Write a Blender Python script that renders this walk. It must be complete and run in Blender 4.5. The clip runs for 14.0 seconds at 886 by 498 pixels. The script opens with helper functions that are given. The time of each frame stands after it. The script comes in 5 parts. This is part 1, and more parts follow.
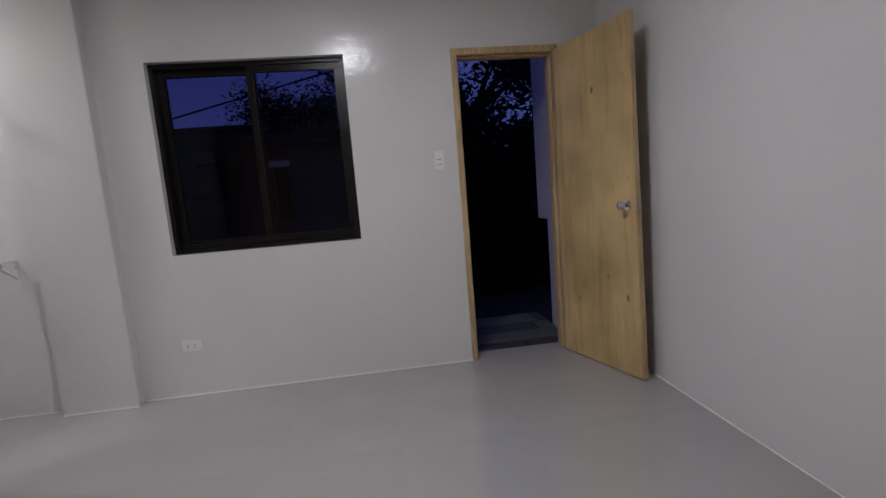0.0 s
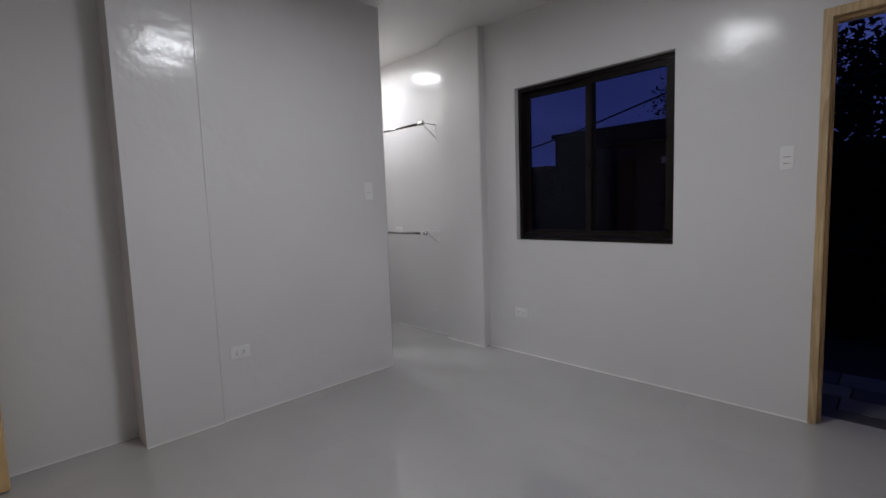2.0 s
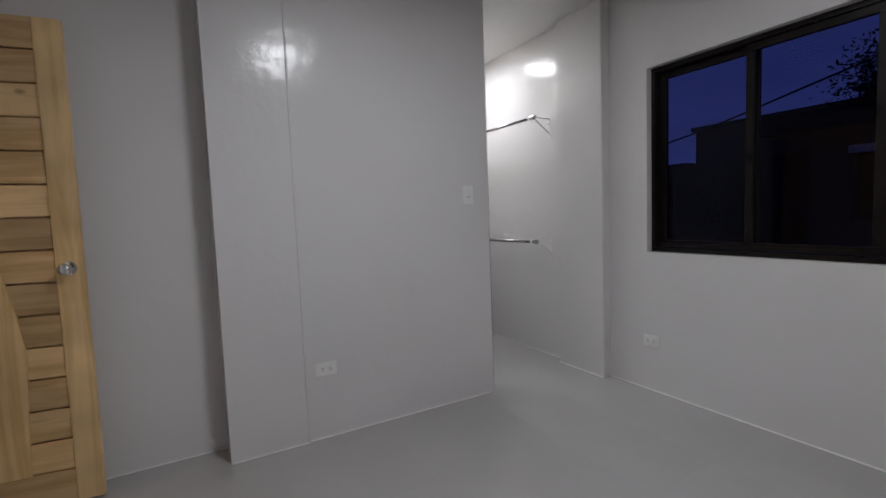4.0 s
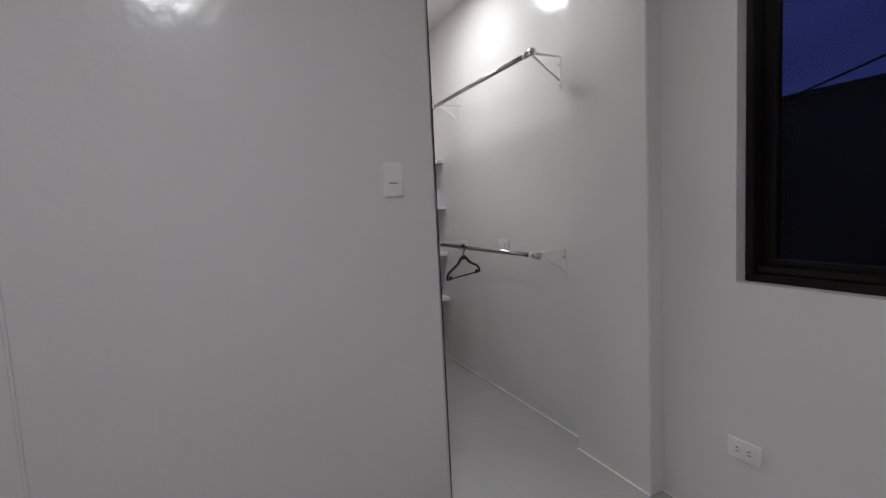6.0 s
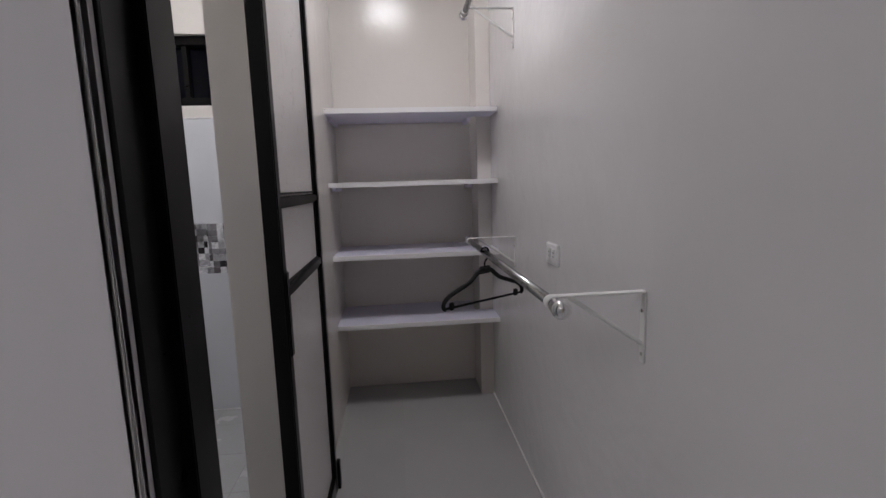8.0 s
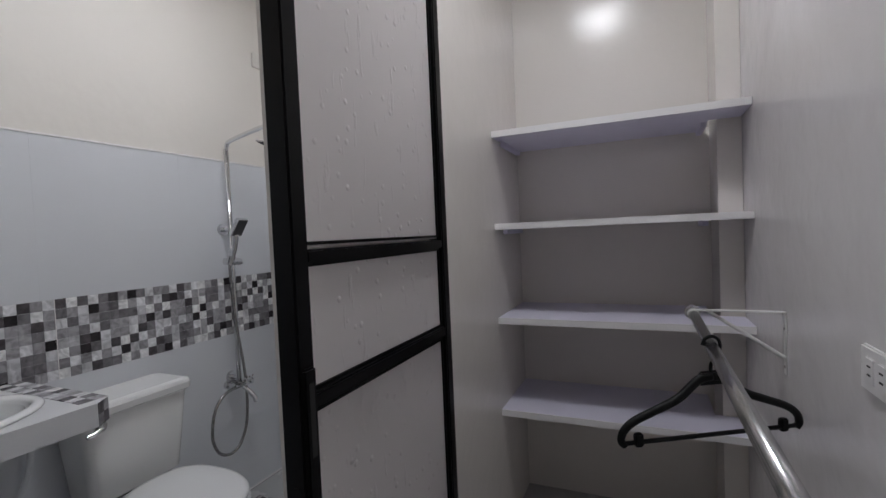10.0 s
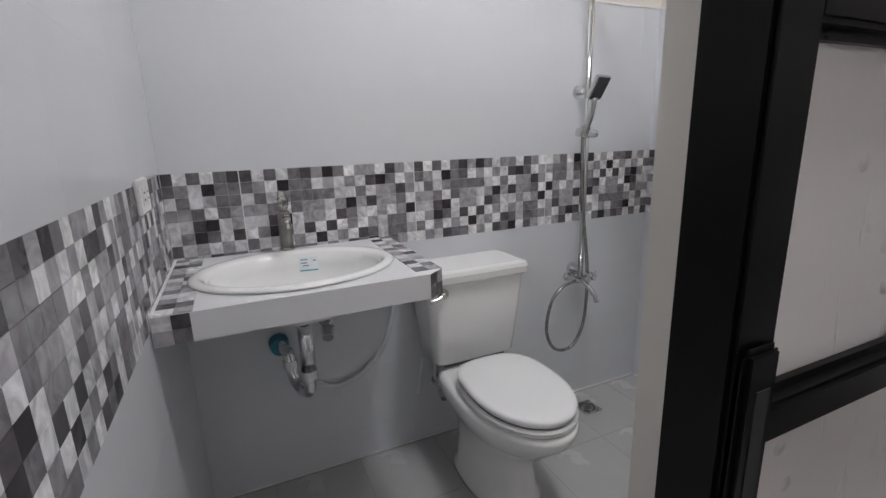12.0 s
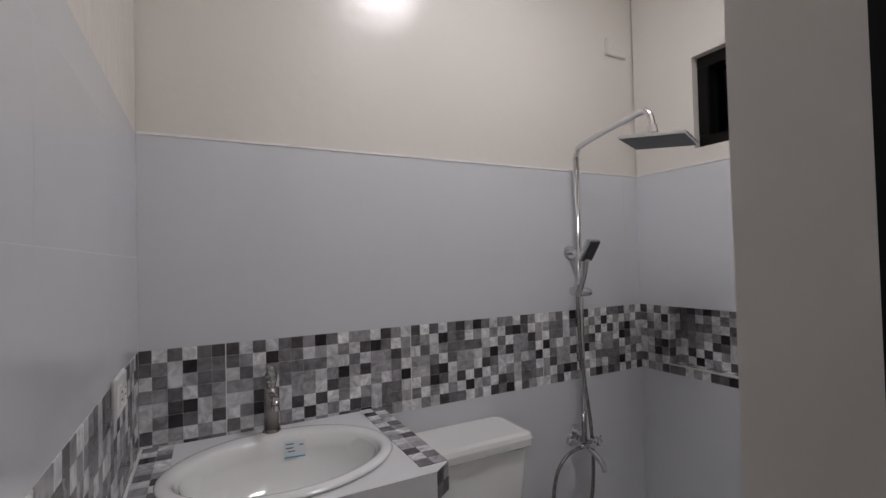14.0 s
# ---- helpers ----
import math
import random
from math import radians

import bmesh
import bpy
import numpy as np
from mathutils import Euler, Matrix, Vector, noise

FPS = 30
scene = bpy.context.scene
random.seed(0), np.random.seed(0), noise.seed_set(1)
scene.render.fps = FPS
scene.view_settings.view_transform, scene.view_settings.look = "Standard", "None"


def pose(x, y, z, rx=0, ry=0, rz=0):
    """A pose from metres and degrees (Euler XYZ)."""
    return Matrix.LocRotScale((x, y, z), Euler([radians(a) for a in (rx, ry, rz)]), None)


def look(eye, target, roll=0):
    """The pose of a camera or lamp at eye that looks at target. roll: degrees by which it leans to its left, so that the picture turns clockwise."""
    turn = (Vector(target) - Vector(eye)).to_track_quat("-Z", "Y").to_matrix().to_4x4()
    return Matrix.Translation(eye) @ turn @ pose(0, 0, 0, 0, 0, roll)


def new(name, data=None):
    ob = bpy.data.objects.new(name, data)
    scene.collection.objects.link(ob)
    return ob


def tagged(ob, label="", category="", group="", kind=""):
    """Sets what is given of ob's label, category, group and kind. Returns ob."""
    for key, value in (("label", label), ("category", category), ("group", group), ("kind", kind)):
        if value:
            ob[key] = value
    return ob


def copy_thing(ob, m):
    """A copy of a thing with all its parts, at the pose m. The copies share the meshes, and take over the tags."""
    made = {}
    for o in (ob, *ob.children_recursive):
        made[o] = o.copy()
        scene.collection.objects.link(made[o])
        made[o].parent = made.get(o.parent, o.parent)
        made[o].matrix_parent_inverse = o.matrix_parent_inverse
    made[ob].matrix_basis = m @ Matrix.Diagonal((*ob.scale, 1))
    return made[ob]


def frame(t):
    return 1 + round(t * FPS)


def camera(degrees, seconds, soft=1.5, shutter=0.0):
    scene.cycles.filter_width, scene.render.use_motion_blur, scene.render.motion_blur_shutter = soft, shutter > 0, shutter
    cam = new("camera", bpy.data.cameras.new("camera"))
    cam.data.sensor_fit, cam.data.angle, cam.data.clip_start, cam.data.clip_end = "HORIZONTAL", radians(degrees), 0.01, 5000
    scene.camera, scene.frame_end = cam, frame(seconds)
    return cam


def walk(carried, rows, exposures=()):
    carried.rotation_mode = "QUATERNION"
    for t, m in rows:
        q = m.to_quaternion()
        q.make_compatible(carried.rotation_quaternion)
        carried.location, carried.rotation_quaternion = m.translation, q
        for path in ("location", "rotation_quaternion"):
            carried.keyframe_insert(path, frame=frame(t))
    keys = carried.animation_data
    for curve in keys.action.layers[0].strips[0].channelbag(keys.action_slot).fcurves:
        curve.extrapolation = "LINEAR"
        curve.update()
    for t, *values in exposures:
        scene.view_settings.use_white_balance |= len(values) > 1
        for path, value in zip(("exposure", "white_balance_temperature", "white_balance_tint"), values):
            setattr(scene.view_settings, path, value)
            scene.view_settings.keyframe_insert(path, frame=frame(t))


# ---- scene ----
cam = camera(88.0, 14.0)
PATH = [
    (0, (0.061, 0.166, 1.222), (0.3, 2.136, 0.971), -4.6),
    (0.5, (0.364, 0.246, 1.274), (0.223, 2.232, 1.09), -4.7),
    (1, (0.663, 0.321, 1.259), (0.027, 2.215, 1.173), -4.1),
    (1.5, (0.838, 0.311, 1.237), (-0.225, 2.001, 1.12), -2.6),
    (2, (0.926, 0.237, 1.228), (-0.491, 1.636, 1.046), -1.9),
    (2.5, (1.002, 0.198, 1.232), (-0.61, 1.368, 1.043), -1.8),
    (2.7, (1.004, 0.204, 1.245), (-0.663, 1.292, 1.05), -2.1),
    (4.8, (0.294, 0.998, 1.245), (-1.449, 1.969, 1.111), -2.4),
    (5, (0.2, 1.11, 1.24), (-1.551, 2.068, 1.113), -2.6),
    (5.5, (-0.029, 1.413, 1.237), (-1.823, 2.282, 1.074), -2.8),
    (6, (-0.286, 1.71, 1.248), (-2.1, 2.535, 1.077), -2.9),
    (6.5, (-0.501, 2.036, 1.225), (-2.36, 2.752, 1.049), -3.1),
    (7, (-0.757, 2.295, 1.21), (-2.666, 2.859, 1.013), -3.4),
    (7.5, (-1.026, 2.531, 1.215), (-2.975, 2.935, 1.025), -3.5),
    (7.7, (-1.132, 2.638, 1.245), (-3.092, 2.956, 1.006), -2.6),
    (9.8, (-1.896, 2.988, 1.26), (-3.776, 2.304, 1.232), -2.6),
    (10, (-1.914, 2.971, 1.248), (-3.743, 2.165, 1.18), -2.5),
    (10.5, (-1.964, 2.906, 1.21), (-3.628, 1.812, 1.023), -2.0),
    (11, (-2.07, 2.805, 1.181), (-3.499, 1.44, 0.87), -2.0),
    (11.5, (-2.168, 2.7, 1.17), (-3.269, 1.083, 0.75), -1.8),
    (12, (-2.24, 2.612, 1.158), (-3.032, 0.838, 0.685), -1.7),
    (12.5, (-2.294, 2.551, 1.169), (-2.813, 0.667, 0.743), -1.6),
    (13, (-2.32, 2.502, 1.195), (-2.779, 0.578, 0.898), -1.1),
    (13.5, (-2.279, 2.490, 1.259), (-2.913, 0.597, 1.136), -0.8),
    (14, (-2.205, 2.521, 1.296), (-3.128, 0.747, 1.342), -1.4),
]
EXPOSURES = [(0, 0.2, 6300, 9), (1, 0.12, 6150, 6), (2.5, 0.05, 6250, 8), (5, 0.0, 6250, 6), (6.5, -0.13, 6450, 10), (7, -0.19, 6550, 13), (7.5, -0.11, 6450, 13), (10, -0.28, 6150, 10), (10.5, -0.02, 6200, 10), (11, 0.24, 6250, 10), (12, 0.36, 6350, 10), (12.5, 0.38, 6350, 9), (13, 0.0, 6400, 10), (13.5, -0.2, 6450, 12), (14, -0.42, 6500, 14)]
walk(cam, [(t, look(eye, target, roll)) for t, eye, target, roll in PATH], EXPOSURES)

# ---- world and light ----
world = bpy.data.worlds.new("dusk")
scene.world = world
world.use_nodes = True
wn, wl = world.node_tree.nodes, world.node_tree.links
wn.clear()
w_out = wn.new("ShaderNodeOutputWorld")
w_bg = wn.new("ShaderNodeBackground")
w_tc = wn.new("ShaderNodeTexCoord")
w_sep = wn.new("ShaderNodeSeparateXYZ")
w_ramp = wn.new("ShaderNodeValToRGB")
w_noise = wn.new("ShaderNodeTexNoise")
w_map = wn.new("ShaderNodeMapping")
w_mix = wn.new("ShaderNodeMix")
w_mix.data_type = "RGBA"
w_mix.blend_type = "MULTIPLY"
w_cr = wn.new("ShaderNodeValToRGB")
w_map.inputs["Scale"].default_value = (1.5, 1.5, 6.0)
w_noise.inputs["Scale"].default_value = 2.2
w_noise.inputs["Detail"].default_value = 4
w_cr.color_ramp.elements[0].position, w_cr.color_ramp.elements[0].color = 0.35, (0.72, 0.74, 0.8, 1)
w_cr.color_ramp.elements[1].position, w_cr.color_ramp.elements[1].color = 0.65, (1, 1, 1, 1)
w_ramp.color_ramp.elements[0].position, w_ramp.color_ramp.elements[0].color = 0.0, (0.040, 0.055, 0.200, 1)
w_ramp.color_ramp.elements[1].position, w_ramp.color_ramp.elements[1].color = 0.6, (0.030, 0.038, 0.160, 1)
wl.new(w_tc.outputs["Generated"], w_sep.inputs[0])
wl.new(w_sep.outputs["Z"], w_ramp.inputs[0])
wl.new(w_tc.outputs["Generated"], w_map.inputs[0])
wl.new(w_map.outputs[0], w_noise.inputs["Vector"])
wl.new(w_noise.outputs[0], w_cr.inputs[0])
w_mix.inputs["Factor"].default_value = 1
wl.new(w_ramp.outputs[0], w_mix.inputs["A"])
wl.new(w_cr.outputs[0], w_mix.inputs["B"])
wl.new(w_mix.outputs["Result"], w_bg.inputs[0])
w_bg.inputs[1].default_value = 1.0
wl.new(w_bg.outputs[0], w_out.inputs[0])

LAMP_BED, LAMP_CLOSET, LAMP_BATH = 56.0, 64.0, 42.0


# ---- materials ----
def mat(name, color, rough=0.5, metal=0.0, spec=0.5, bump=0.0, bump_scale=40.0, vary=0.0, vary_scale=3.0, coat=0.0, stretch=(1, 1, 1), fine=0.0, fine_scale=300.0, fine_dist=0.001):
    m = bpy.data.materials.new(name)
    m.use_nodes = True
    n, l = m.node_tree.nodes, m.node_tree.links
    b = n["Principled BSDF"]
    b.inputs["Base Color"].default_value = (*color, 1)
    b.inputs["Roughness"].default_value = rough
    b.inputs["Metallic"].default_value = metal
    b.inputs["Specular IOR Level"].default_value = spec
    b.inputs["Coat Weight"].default_value = coat
    b.inputs["Coat Roughness"].default_value = 0.06
    tc = n.new("ShaderNodeTexCoord")
    mp = n.new("ShaderNodeMapping")
    mp.inputs["Scale"].default_value = stretch
    l.new(tc.outputs["Object"], mp.inputs[0])
    if vary:
        nz = n.new("ShaderNodeTexNoise")
        nz.inputs["Scale"].default_value = vary_scale
        nz.inputs["Detail"].default_value = 6
        l.new(mp.outputs[0], nz.inputs["Vector"])
        cr = n.new("ShaderNodeValToRGB")
        cr.color_ramp.elements[0].position, cr.color_ramp.elements[1].position = 0.3, 0.7
        cr.color_ramp.elements[0].color = (*[c * (1 - vary) for c in color], 1)
        cr.color_ramp.elements[1].color = (*[min(1, c * (1 + vary * 0.6)) for c in color], 1)
        l.new(nz.outputs[0], cr.inputs[0])
        l.new(cr.outputs[0], b.inputs["Base Color"])
        mr = n.new("ShaderNodeMapRange")
        mr.inputs["To Min"].default_value = max(0.02, rough * 0.75)
        mr.inputs["To Max"].default_value = min(1, rough * 1.3)
        l.new(nz.outputs[0], mr.inputs["Value"])
        l.new(mr.outputs[0], b.inputs["Roughness"])
    last = None
    for amount, sc, dist in ((bump, bump_scale, 0.01), (fine, fine_scale, fine_dist)):
        if amount:
            nb = n.new("ShaderNodeTexNoise")
            nb.inputs["Scale"].default_value = sc
            nb.inputs["Detail"].default_value = 3
            l.new(mp.outputs[0], nb.inputs["Vector"])
            bp = n.new("ShaderNodeBump")
            bp.inputs["Strength"].default_value = amount
            bp.inputs["Distance"].default_value = dist
            l.new(nb.outputs[0], bp.inputs["Height"])
            if last:
                l.new(last.outputs[0], bp.inputs["Normal"])
            last = bp
    if last:
        l.new(last.outputs[0], b.inputs["Normal"])
    return m


def glow(name, color, strength):
    m = bpy.data.materials.new(name)
    m.use_nodes = True
    b = m.node_tree.nodes["Principled BSDF"]
    b.inputs["Base Color"].default_value = (0.9, 0.9, 0.9, 1)
    b.inputs["Emission Color"].default_value = (*color, 1)
    b.inputs["Emission Strength"].default_value = strength
    return m


def glass(name, color, rough=0.0, bump=0.0, scale=60.0, ior=1.45, transmission=1.0):
    m = bpy.data.materials.new(name)
    m.use_nodes = True
    n, l = m.node_tree.nodes, m.node_tree.links
    b = n["Principled BSDF"]
    b.inputs["Base Color"].default_value = (*color, 1)
    b.inputs["Roughness"].default_value = rough
    b.inputs["Transmission Weight"].default_value = transmission
    b.inputs["IOR"].default_value = ior
    if bump:
        tc = n.new("ShaderNodeTexCoord")
        vo = n.new("ShaderNodeTexVoronoi")
        vo.inputs["Scale"].default_value = scale
        cr = n.new("ShaderNodeValToRGB")
        cr.color_ramp.elements[0].position, cr.color_ramp.elements[1].position = 0.06, 0.19
        cr.color_ramp.elements[0].color, cr.color_ramp.elements[1].color = (1, 1, 1, 1), (0, 0, 0, 1)
        bp = n.new("ShaderNodeBump")
        bp.inputs["Strength"].default_value = bump
        bp.inputs["Distance"].default_value = 0.004
        l.new(tc.outputs["Object"], vo.inputs["Vector"])
        runs = n.new("ShaderNodeTexNoise")
        runs.inputs["Scale"].default_value = scale * 0.5
        runs.inputs["Detail"].default_value = 4
        squash = n.new("ShaderNodeMapping")
        squash.inputs["Scale"].default_value = (3, 3, 0.7)
        gate = n.new("ShaderNodeValToRGB")
        gate.color_ramp.elements[0].position, gate.color_ramp.elements[1].position = 0.62, 0.72
        both = n.new("ShaderNodeMath")
        both.operation = "ADD"
        l.new(tc.outputs["Object"], squash.inputs[0])
        l.new(squash.outputs[0], runs.inputs["Vector"])
        l.new(runs.outputs[0], gate.inputs[0])
        l.new(vo.outputs["Distance"], cr.inputs[0])
        l.new(cr.outputs[0], both.inputs[0])
        l.new(gate.outputs[0], both.inputs[1])
        l.new(both.outputs[0], bp.inputs["Height"])
        l.new(bp.outputs[0], b.inputs["Normal"])
    return m


def thin_glass(name, tint, ior):
    """A thin pane: straight-through tint, with mirror gloss by Fresnel."""
    m = bpy.data.materials.new(name)
    m.use_nodes = True
    n, l = m.node_tree.nodes, m.node_tree.links
    n.remove(n["Principled BSDF"])
    tr, gl, fr, mx = n.new("ShaderNodeBsdfTransparent"), n.new("ShaderNodeBsdfGlossy"), n.new("ShaderNodeFresnel"), n.new("ShaderNodeMixShader")
    tr.inputs[0].default_value = (*tint, 1)
    gl.inputs["Roughness"].default_value = 0.0
    fr.inputs["IOR"].default_value = ior
    l.new(fr.outputs[0], mx.inputs[0])
    l.new(tr.outputs[0], mx.inputs[1])
    l.new(gl.outputs[0], mx.inputs[2])
    l.new(mx.outputs[0], n["Material Output"].inputs[0])
    return m


def wood(name, light, dark, along="z", rough=0.45, knots=True, ring=14.0):
    m = bpy.data.materials.new(name)
    m.use_nodes = True
    n, l = m.node_tree.nodes, m.node_tree.links
    b = n["Principled BSDF"]
    b.inputs["Roughness"].default_value = rough
    tc = n.new("ShaderNodeTexCoord")
    oi = n.new("ShaderNodeObjectInfo")
    add = n.new("ShaderNodeVectorMath")
    add.operation = "ADD"
    sc = n.new("ShaderNodeVectorMath")
    sc.operation = "SCALE"
    sc.inputs["Scale"].default_value = 7.0
    comb = n.new("ShaderNodeCombineXYZ")
    for k in range(3):
        l.new(oi.outputs["Random"], comb.inputs[k])
    l.new(comb.outputs[0], sc.inputs[0])
    l.new(tc.outputs["Object"], add.inputs[0])
    l.new(sc.outputs[0], add.inputs[1])
    mp = n.new("ShaderNodeMapping")
    s = {"z": (9, 9, 0.7), "y": (9, 0.7, 9), "x": (0.7, 9, 9)}[along]
    mp.inputs["Scale"].default_value = s
    l.new(add.outputs[0], mp.inputs[0])
    nz = n.new("ShaderNodeTexNoise")
    nz.inputs["Scale"].default_value = 1.6
    nz.inputs["Detail"].default_value = 5
    nz.inputs["Distortion"].default_value = 0.6
    l.new(mp.outputs[0], nz.inputs["Vector"])
    mul = n.new("ShaderNodeMath")
    mul.operation = "MULTIPLY"
    mul.inputs[1].default_value = ring
    l.new(nz.outputs[0], mul.inputs[0])
    fr = n.new("ShaderNodeMath")
    fr.operation = "PINGPONG"
    fr.inputs[1].default_value = 1.0
    l.new(mul.outputs[0], fr.inputs[0])
    cr = n.new("ShaderNodeValToRGB")
    cr.color_ramp.elements[0].color, cr.color_ramp.elements[1].color = (*light, 1), (*dark, 1)
    cr.color_ramp.elements[0].position, cr.color_ramp.elements[1].position = 0.2, 1.0
    l.new(fr.outputs[0], cr.inputs[0])
    tone = n.new("ShaderNodeTexNoise")
    tone.inputs["Scale"].default_value = 2.5
    tone.inputs["Detail"].default_value = 3
    l.new(add.outputs[0], tone.inputs["Vector"])
    tr = n.new("ShaderNodeMapRange")
    tr.inputs["From Min"].default_value, tr.inputs["From Max"].default_value = 0.3, 0.7
    tr.inputs["To Min"].default_value, tr.inputs["To Max"].default_value = 0.72, 1.15
    l.new(tone.outputs[0], tr.inputs["Value"])
    own = n.new("ShaderNodeMapRange")
    own.inputs["To Min"].default_value, own.inputs["To Max"].default_value = 0.84, 1.14
    l.new(oi.outputs["Random"], own.inputs["Value"])
    both = n.new("ShaderNodeMath")
    both.operation = "MULTIPLY"
    l.new(tr.outputs[0], both.inputs[0])
    l.new(own.outputs[0], both.inputs[1])
    mx = n.new("ShaderNodeMix")
    mx.data_type, mx.blend_type = "RGBA", "MULTIPLY"
    mx.inputs["Factor"].default_value = 1
    l.new(cr.outputs[0], mx.inputs["A"])
    l.new(both.outputs[0], mx.inputs["B"])
    top = mx.outputs["Result"]
    if knots:
        vo = n.new("ShaderNodeTexVoronoi")
        vo.inputs["Scale"].default_value = 3.2
        mp2 = n.new("ShaderNodeMapping")
        mp2.inputs["Scale"].default_value = {"z": (1, 1, 0.6), "y": (1, 0.6, 1), "x": (0.6, 1, 1)}[along]
        l.new(add.outputs[0], mp2.inputs[0])
        l.new(mp2.outputs[0], vo.inputs["Vector"])
        kr = n.new("ShaderNodeValToRGB")
        kr.color_ramp.elements[0].position, kr.color_ramp.elements[1].position = 0.025, 0.06
        kr.color_ramp.elements[0].color, kr.color_ramp.elements[1].color = (0.28, 0.2, 0.15, 1), (1, 1, 1, 1)
        l.new(vo.outputs["Distance"], kr.inputs[0])
        mk = n.new("ShaderNodeMix")
        mk.data_type, mk.blend_type = "RGBA", "MULTIPLY"
        mk.inputs["Factor"].default_value = 1
        l.new(top, mk.inputs["A"])
        l.new(kr.outputs[0], mk.inputs["B"])
        top = mk.outputs["Result"]
    l.new(top, b.inputs["Base Color"])
    bp = n.new("ShaderNodeBump")
    bp.inputs["Strength"].default_value = 0.15
    bp.inputs["Distance"].default_value = 0.002
    l.new(nz.outputs[0], bp.inputs["Height"])
    l.new(bp.outputs[0], b.inputs["Normal"])
    return m


def mosaic_material(name, stops):
    m = bpy.data.materials.new(name)
    m.use_nodes = True
    n, l = m.node_tree.nodes, m.node_tree.links
    b = n["Principled BSDF"]
    b.inputs["Roughness"].default_value = 0.22
    oi = n.new("ShaderNodeObjectInfo")
    cr = n.new("ShaderNodeValToRGB")
    cr.color_ramp.interpolation = "CONSTANT"
    e = cr.color_ramp.elements
    e[0].position, e[0].color = 0, (*SLATE[stops[0][1]], 1)
    e[1].position, e[1].color = stops[1][0], (*SLATE[stops[1][1]], 1)
    for p, c in stops[2:]:
        x = e.new(p)
        x.color = (*SLATE[c], 1)
    l.new(oi.outputs["Random"], cr.inputs[0])
    tc = n.new("ShaderNodeTexCoord")
    add = n.new("ShaderNodeVectorMath")
    add.operation = "ADD"
    l.new(tc.outputs["Object"], add.inputs[0])
    l.new(oi.outputs["Location"], add.inputs[1])
    nz = n.new("ShaderNodeTexNoise")
    nz.inputs["Scale"].default_value = 30
    nz.inputs["Detail"].default_value = 7
    nz.inputs["Distortion"].default_value = 1.2
    l.new(add.outputs[0], nz.inputs["Vector"])
    mr = n.new("ShaderNodeMapRange")
    mr.inputs["From Min"].default_value, mr.inputs["From Max"].default_value = 0.3, 0.7
    mr.inputs["To Min"].default_value, mr.inputs["To Max"].default_value = 0.62, 1.28
    l.new(nz.outputs[0], mr.inputs["Value"])
    mx = n.new("ShaderNodeMix")
    mx.data_type, mx.blend_type = "RGBA", "MULTIPLY"
    mx.inputs["Factor"].default_value = 1
    l.new(cr.outputs[0], mx.inputs["A"])
    l.new(mr.outputs[0], mx.inputs["B"])
    l.new(mx.outputs["Result"], b.inputs["Base Color"])
    cleft = n.new("ShaderNodeTexNoise")
    cleft.noise_type = "RIDGED_MULTIFRACTAL"
    cleft.inputs["Scale"].default_value = 22
    cleft.inputs["Detail"].default_value = 3
    cleft.inputs["Distortion"].default_value = 0.6
    l.new(add.outputs[0], cleft.inputs["Vector"])
    bp = n.new("ShaderNodeBump")
    bp.inputs["Strength"].default_value = 0.55
    bp.inputs["Distance"].default_value = 0.004
    l.new(cleft.outputs[0], bp.inputs["Height"])
    l.new(bp.outputs[0], b.inputs["Normal"])
    return m


M_WALL = mat("wall_paint", (0.72, 0.702, 0.700), 0.175, spec=0.41, bump=0.50, bump_scale=5.0, vary=0.03, vary_scale=1.2, fine=0.42, fine_scale=12, fine_dist=0.0045)
M_CEIL = mat("ceiling_paint", (0.74, 0.725, 0.715), 0.45, bump=0.1, bump_scale=4, vary=0.03)
M_CREAM = mat("cream_paint", (0.74, 0.705, 0.655), 0.22, spec=0.5, bump=0.28, bump_scale=5.0, vary=0.03, vary_scale=1.2, fine=0.14, fine_scale=20, fine_dist=0.004)
M_FLOOR = mat("floor_tile", (0.41, 0.397, 0.393), 0.038, spec=1.0, vary=0.04, vary_scale=2.0, bump=0.012, bump_scale=5)
M_GROUT = mat("white_grout", (0.82, 0.80, 0.79), 0.7, vary=0.1, vary_scale=30)
M_JOINT = mat("floor_joint", (0.38, 0.366, 0.362), 0.2)
M_MGROUT = mat("mosaic_grout", (0.56, 0.56, 0.57), 0.6)
M_TGROUT = mat("tile_grout", (0.74, 0.755, 0.78), 0.5)
M_BTILE = mat("white_wall_tile", (0.68, 0.694, 0.722), 0.10, spec=0.5, bump=0.01, bump_scale=6, vary=0.015)
# Same tile as the walls, lightened for the lamp light on the counter.
M_BTILE_LIT = mat("white_tile_lit", (0.78, 0.785, 0.80), 0.12, spec=0.5, bump=0.01, bump_scale=6, vary=0.015)
M_BFLOOR = mat("bath_floor_tile", (0.45, 0.45, 0.445), 0.25, vary=0.05, vary_scale=4, fine=0.2, fine_scale=120)
SLATE = {"white": (0.78, 0.78, 0.80), "pale": (0.60, 0.595, 0.615), "grey": (0.36, 0.35, 0.365), "slate": (0.195, 0.185, 0.196), "dark": (0.092, 0.083, 0.089), "black": (0.034, 0.029, 0.032)}
TONES = {}
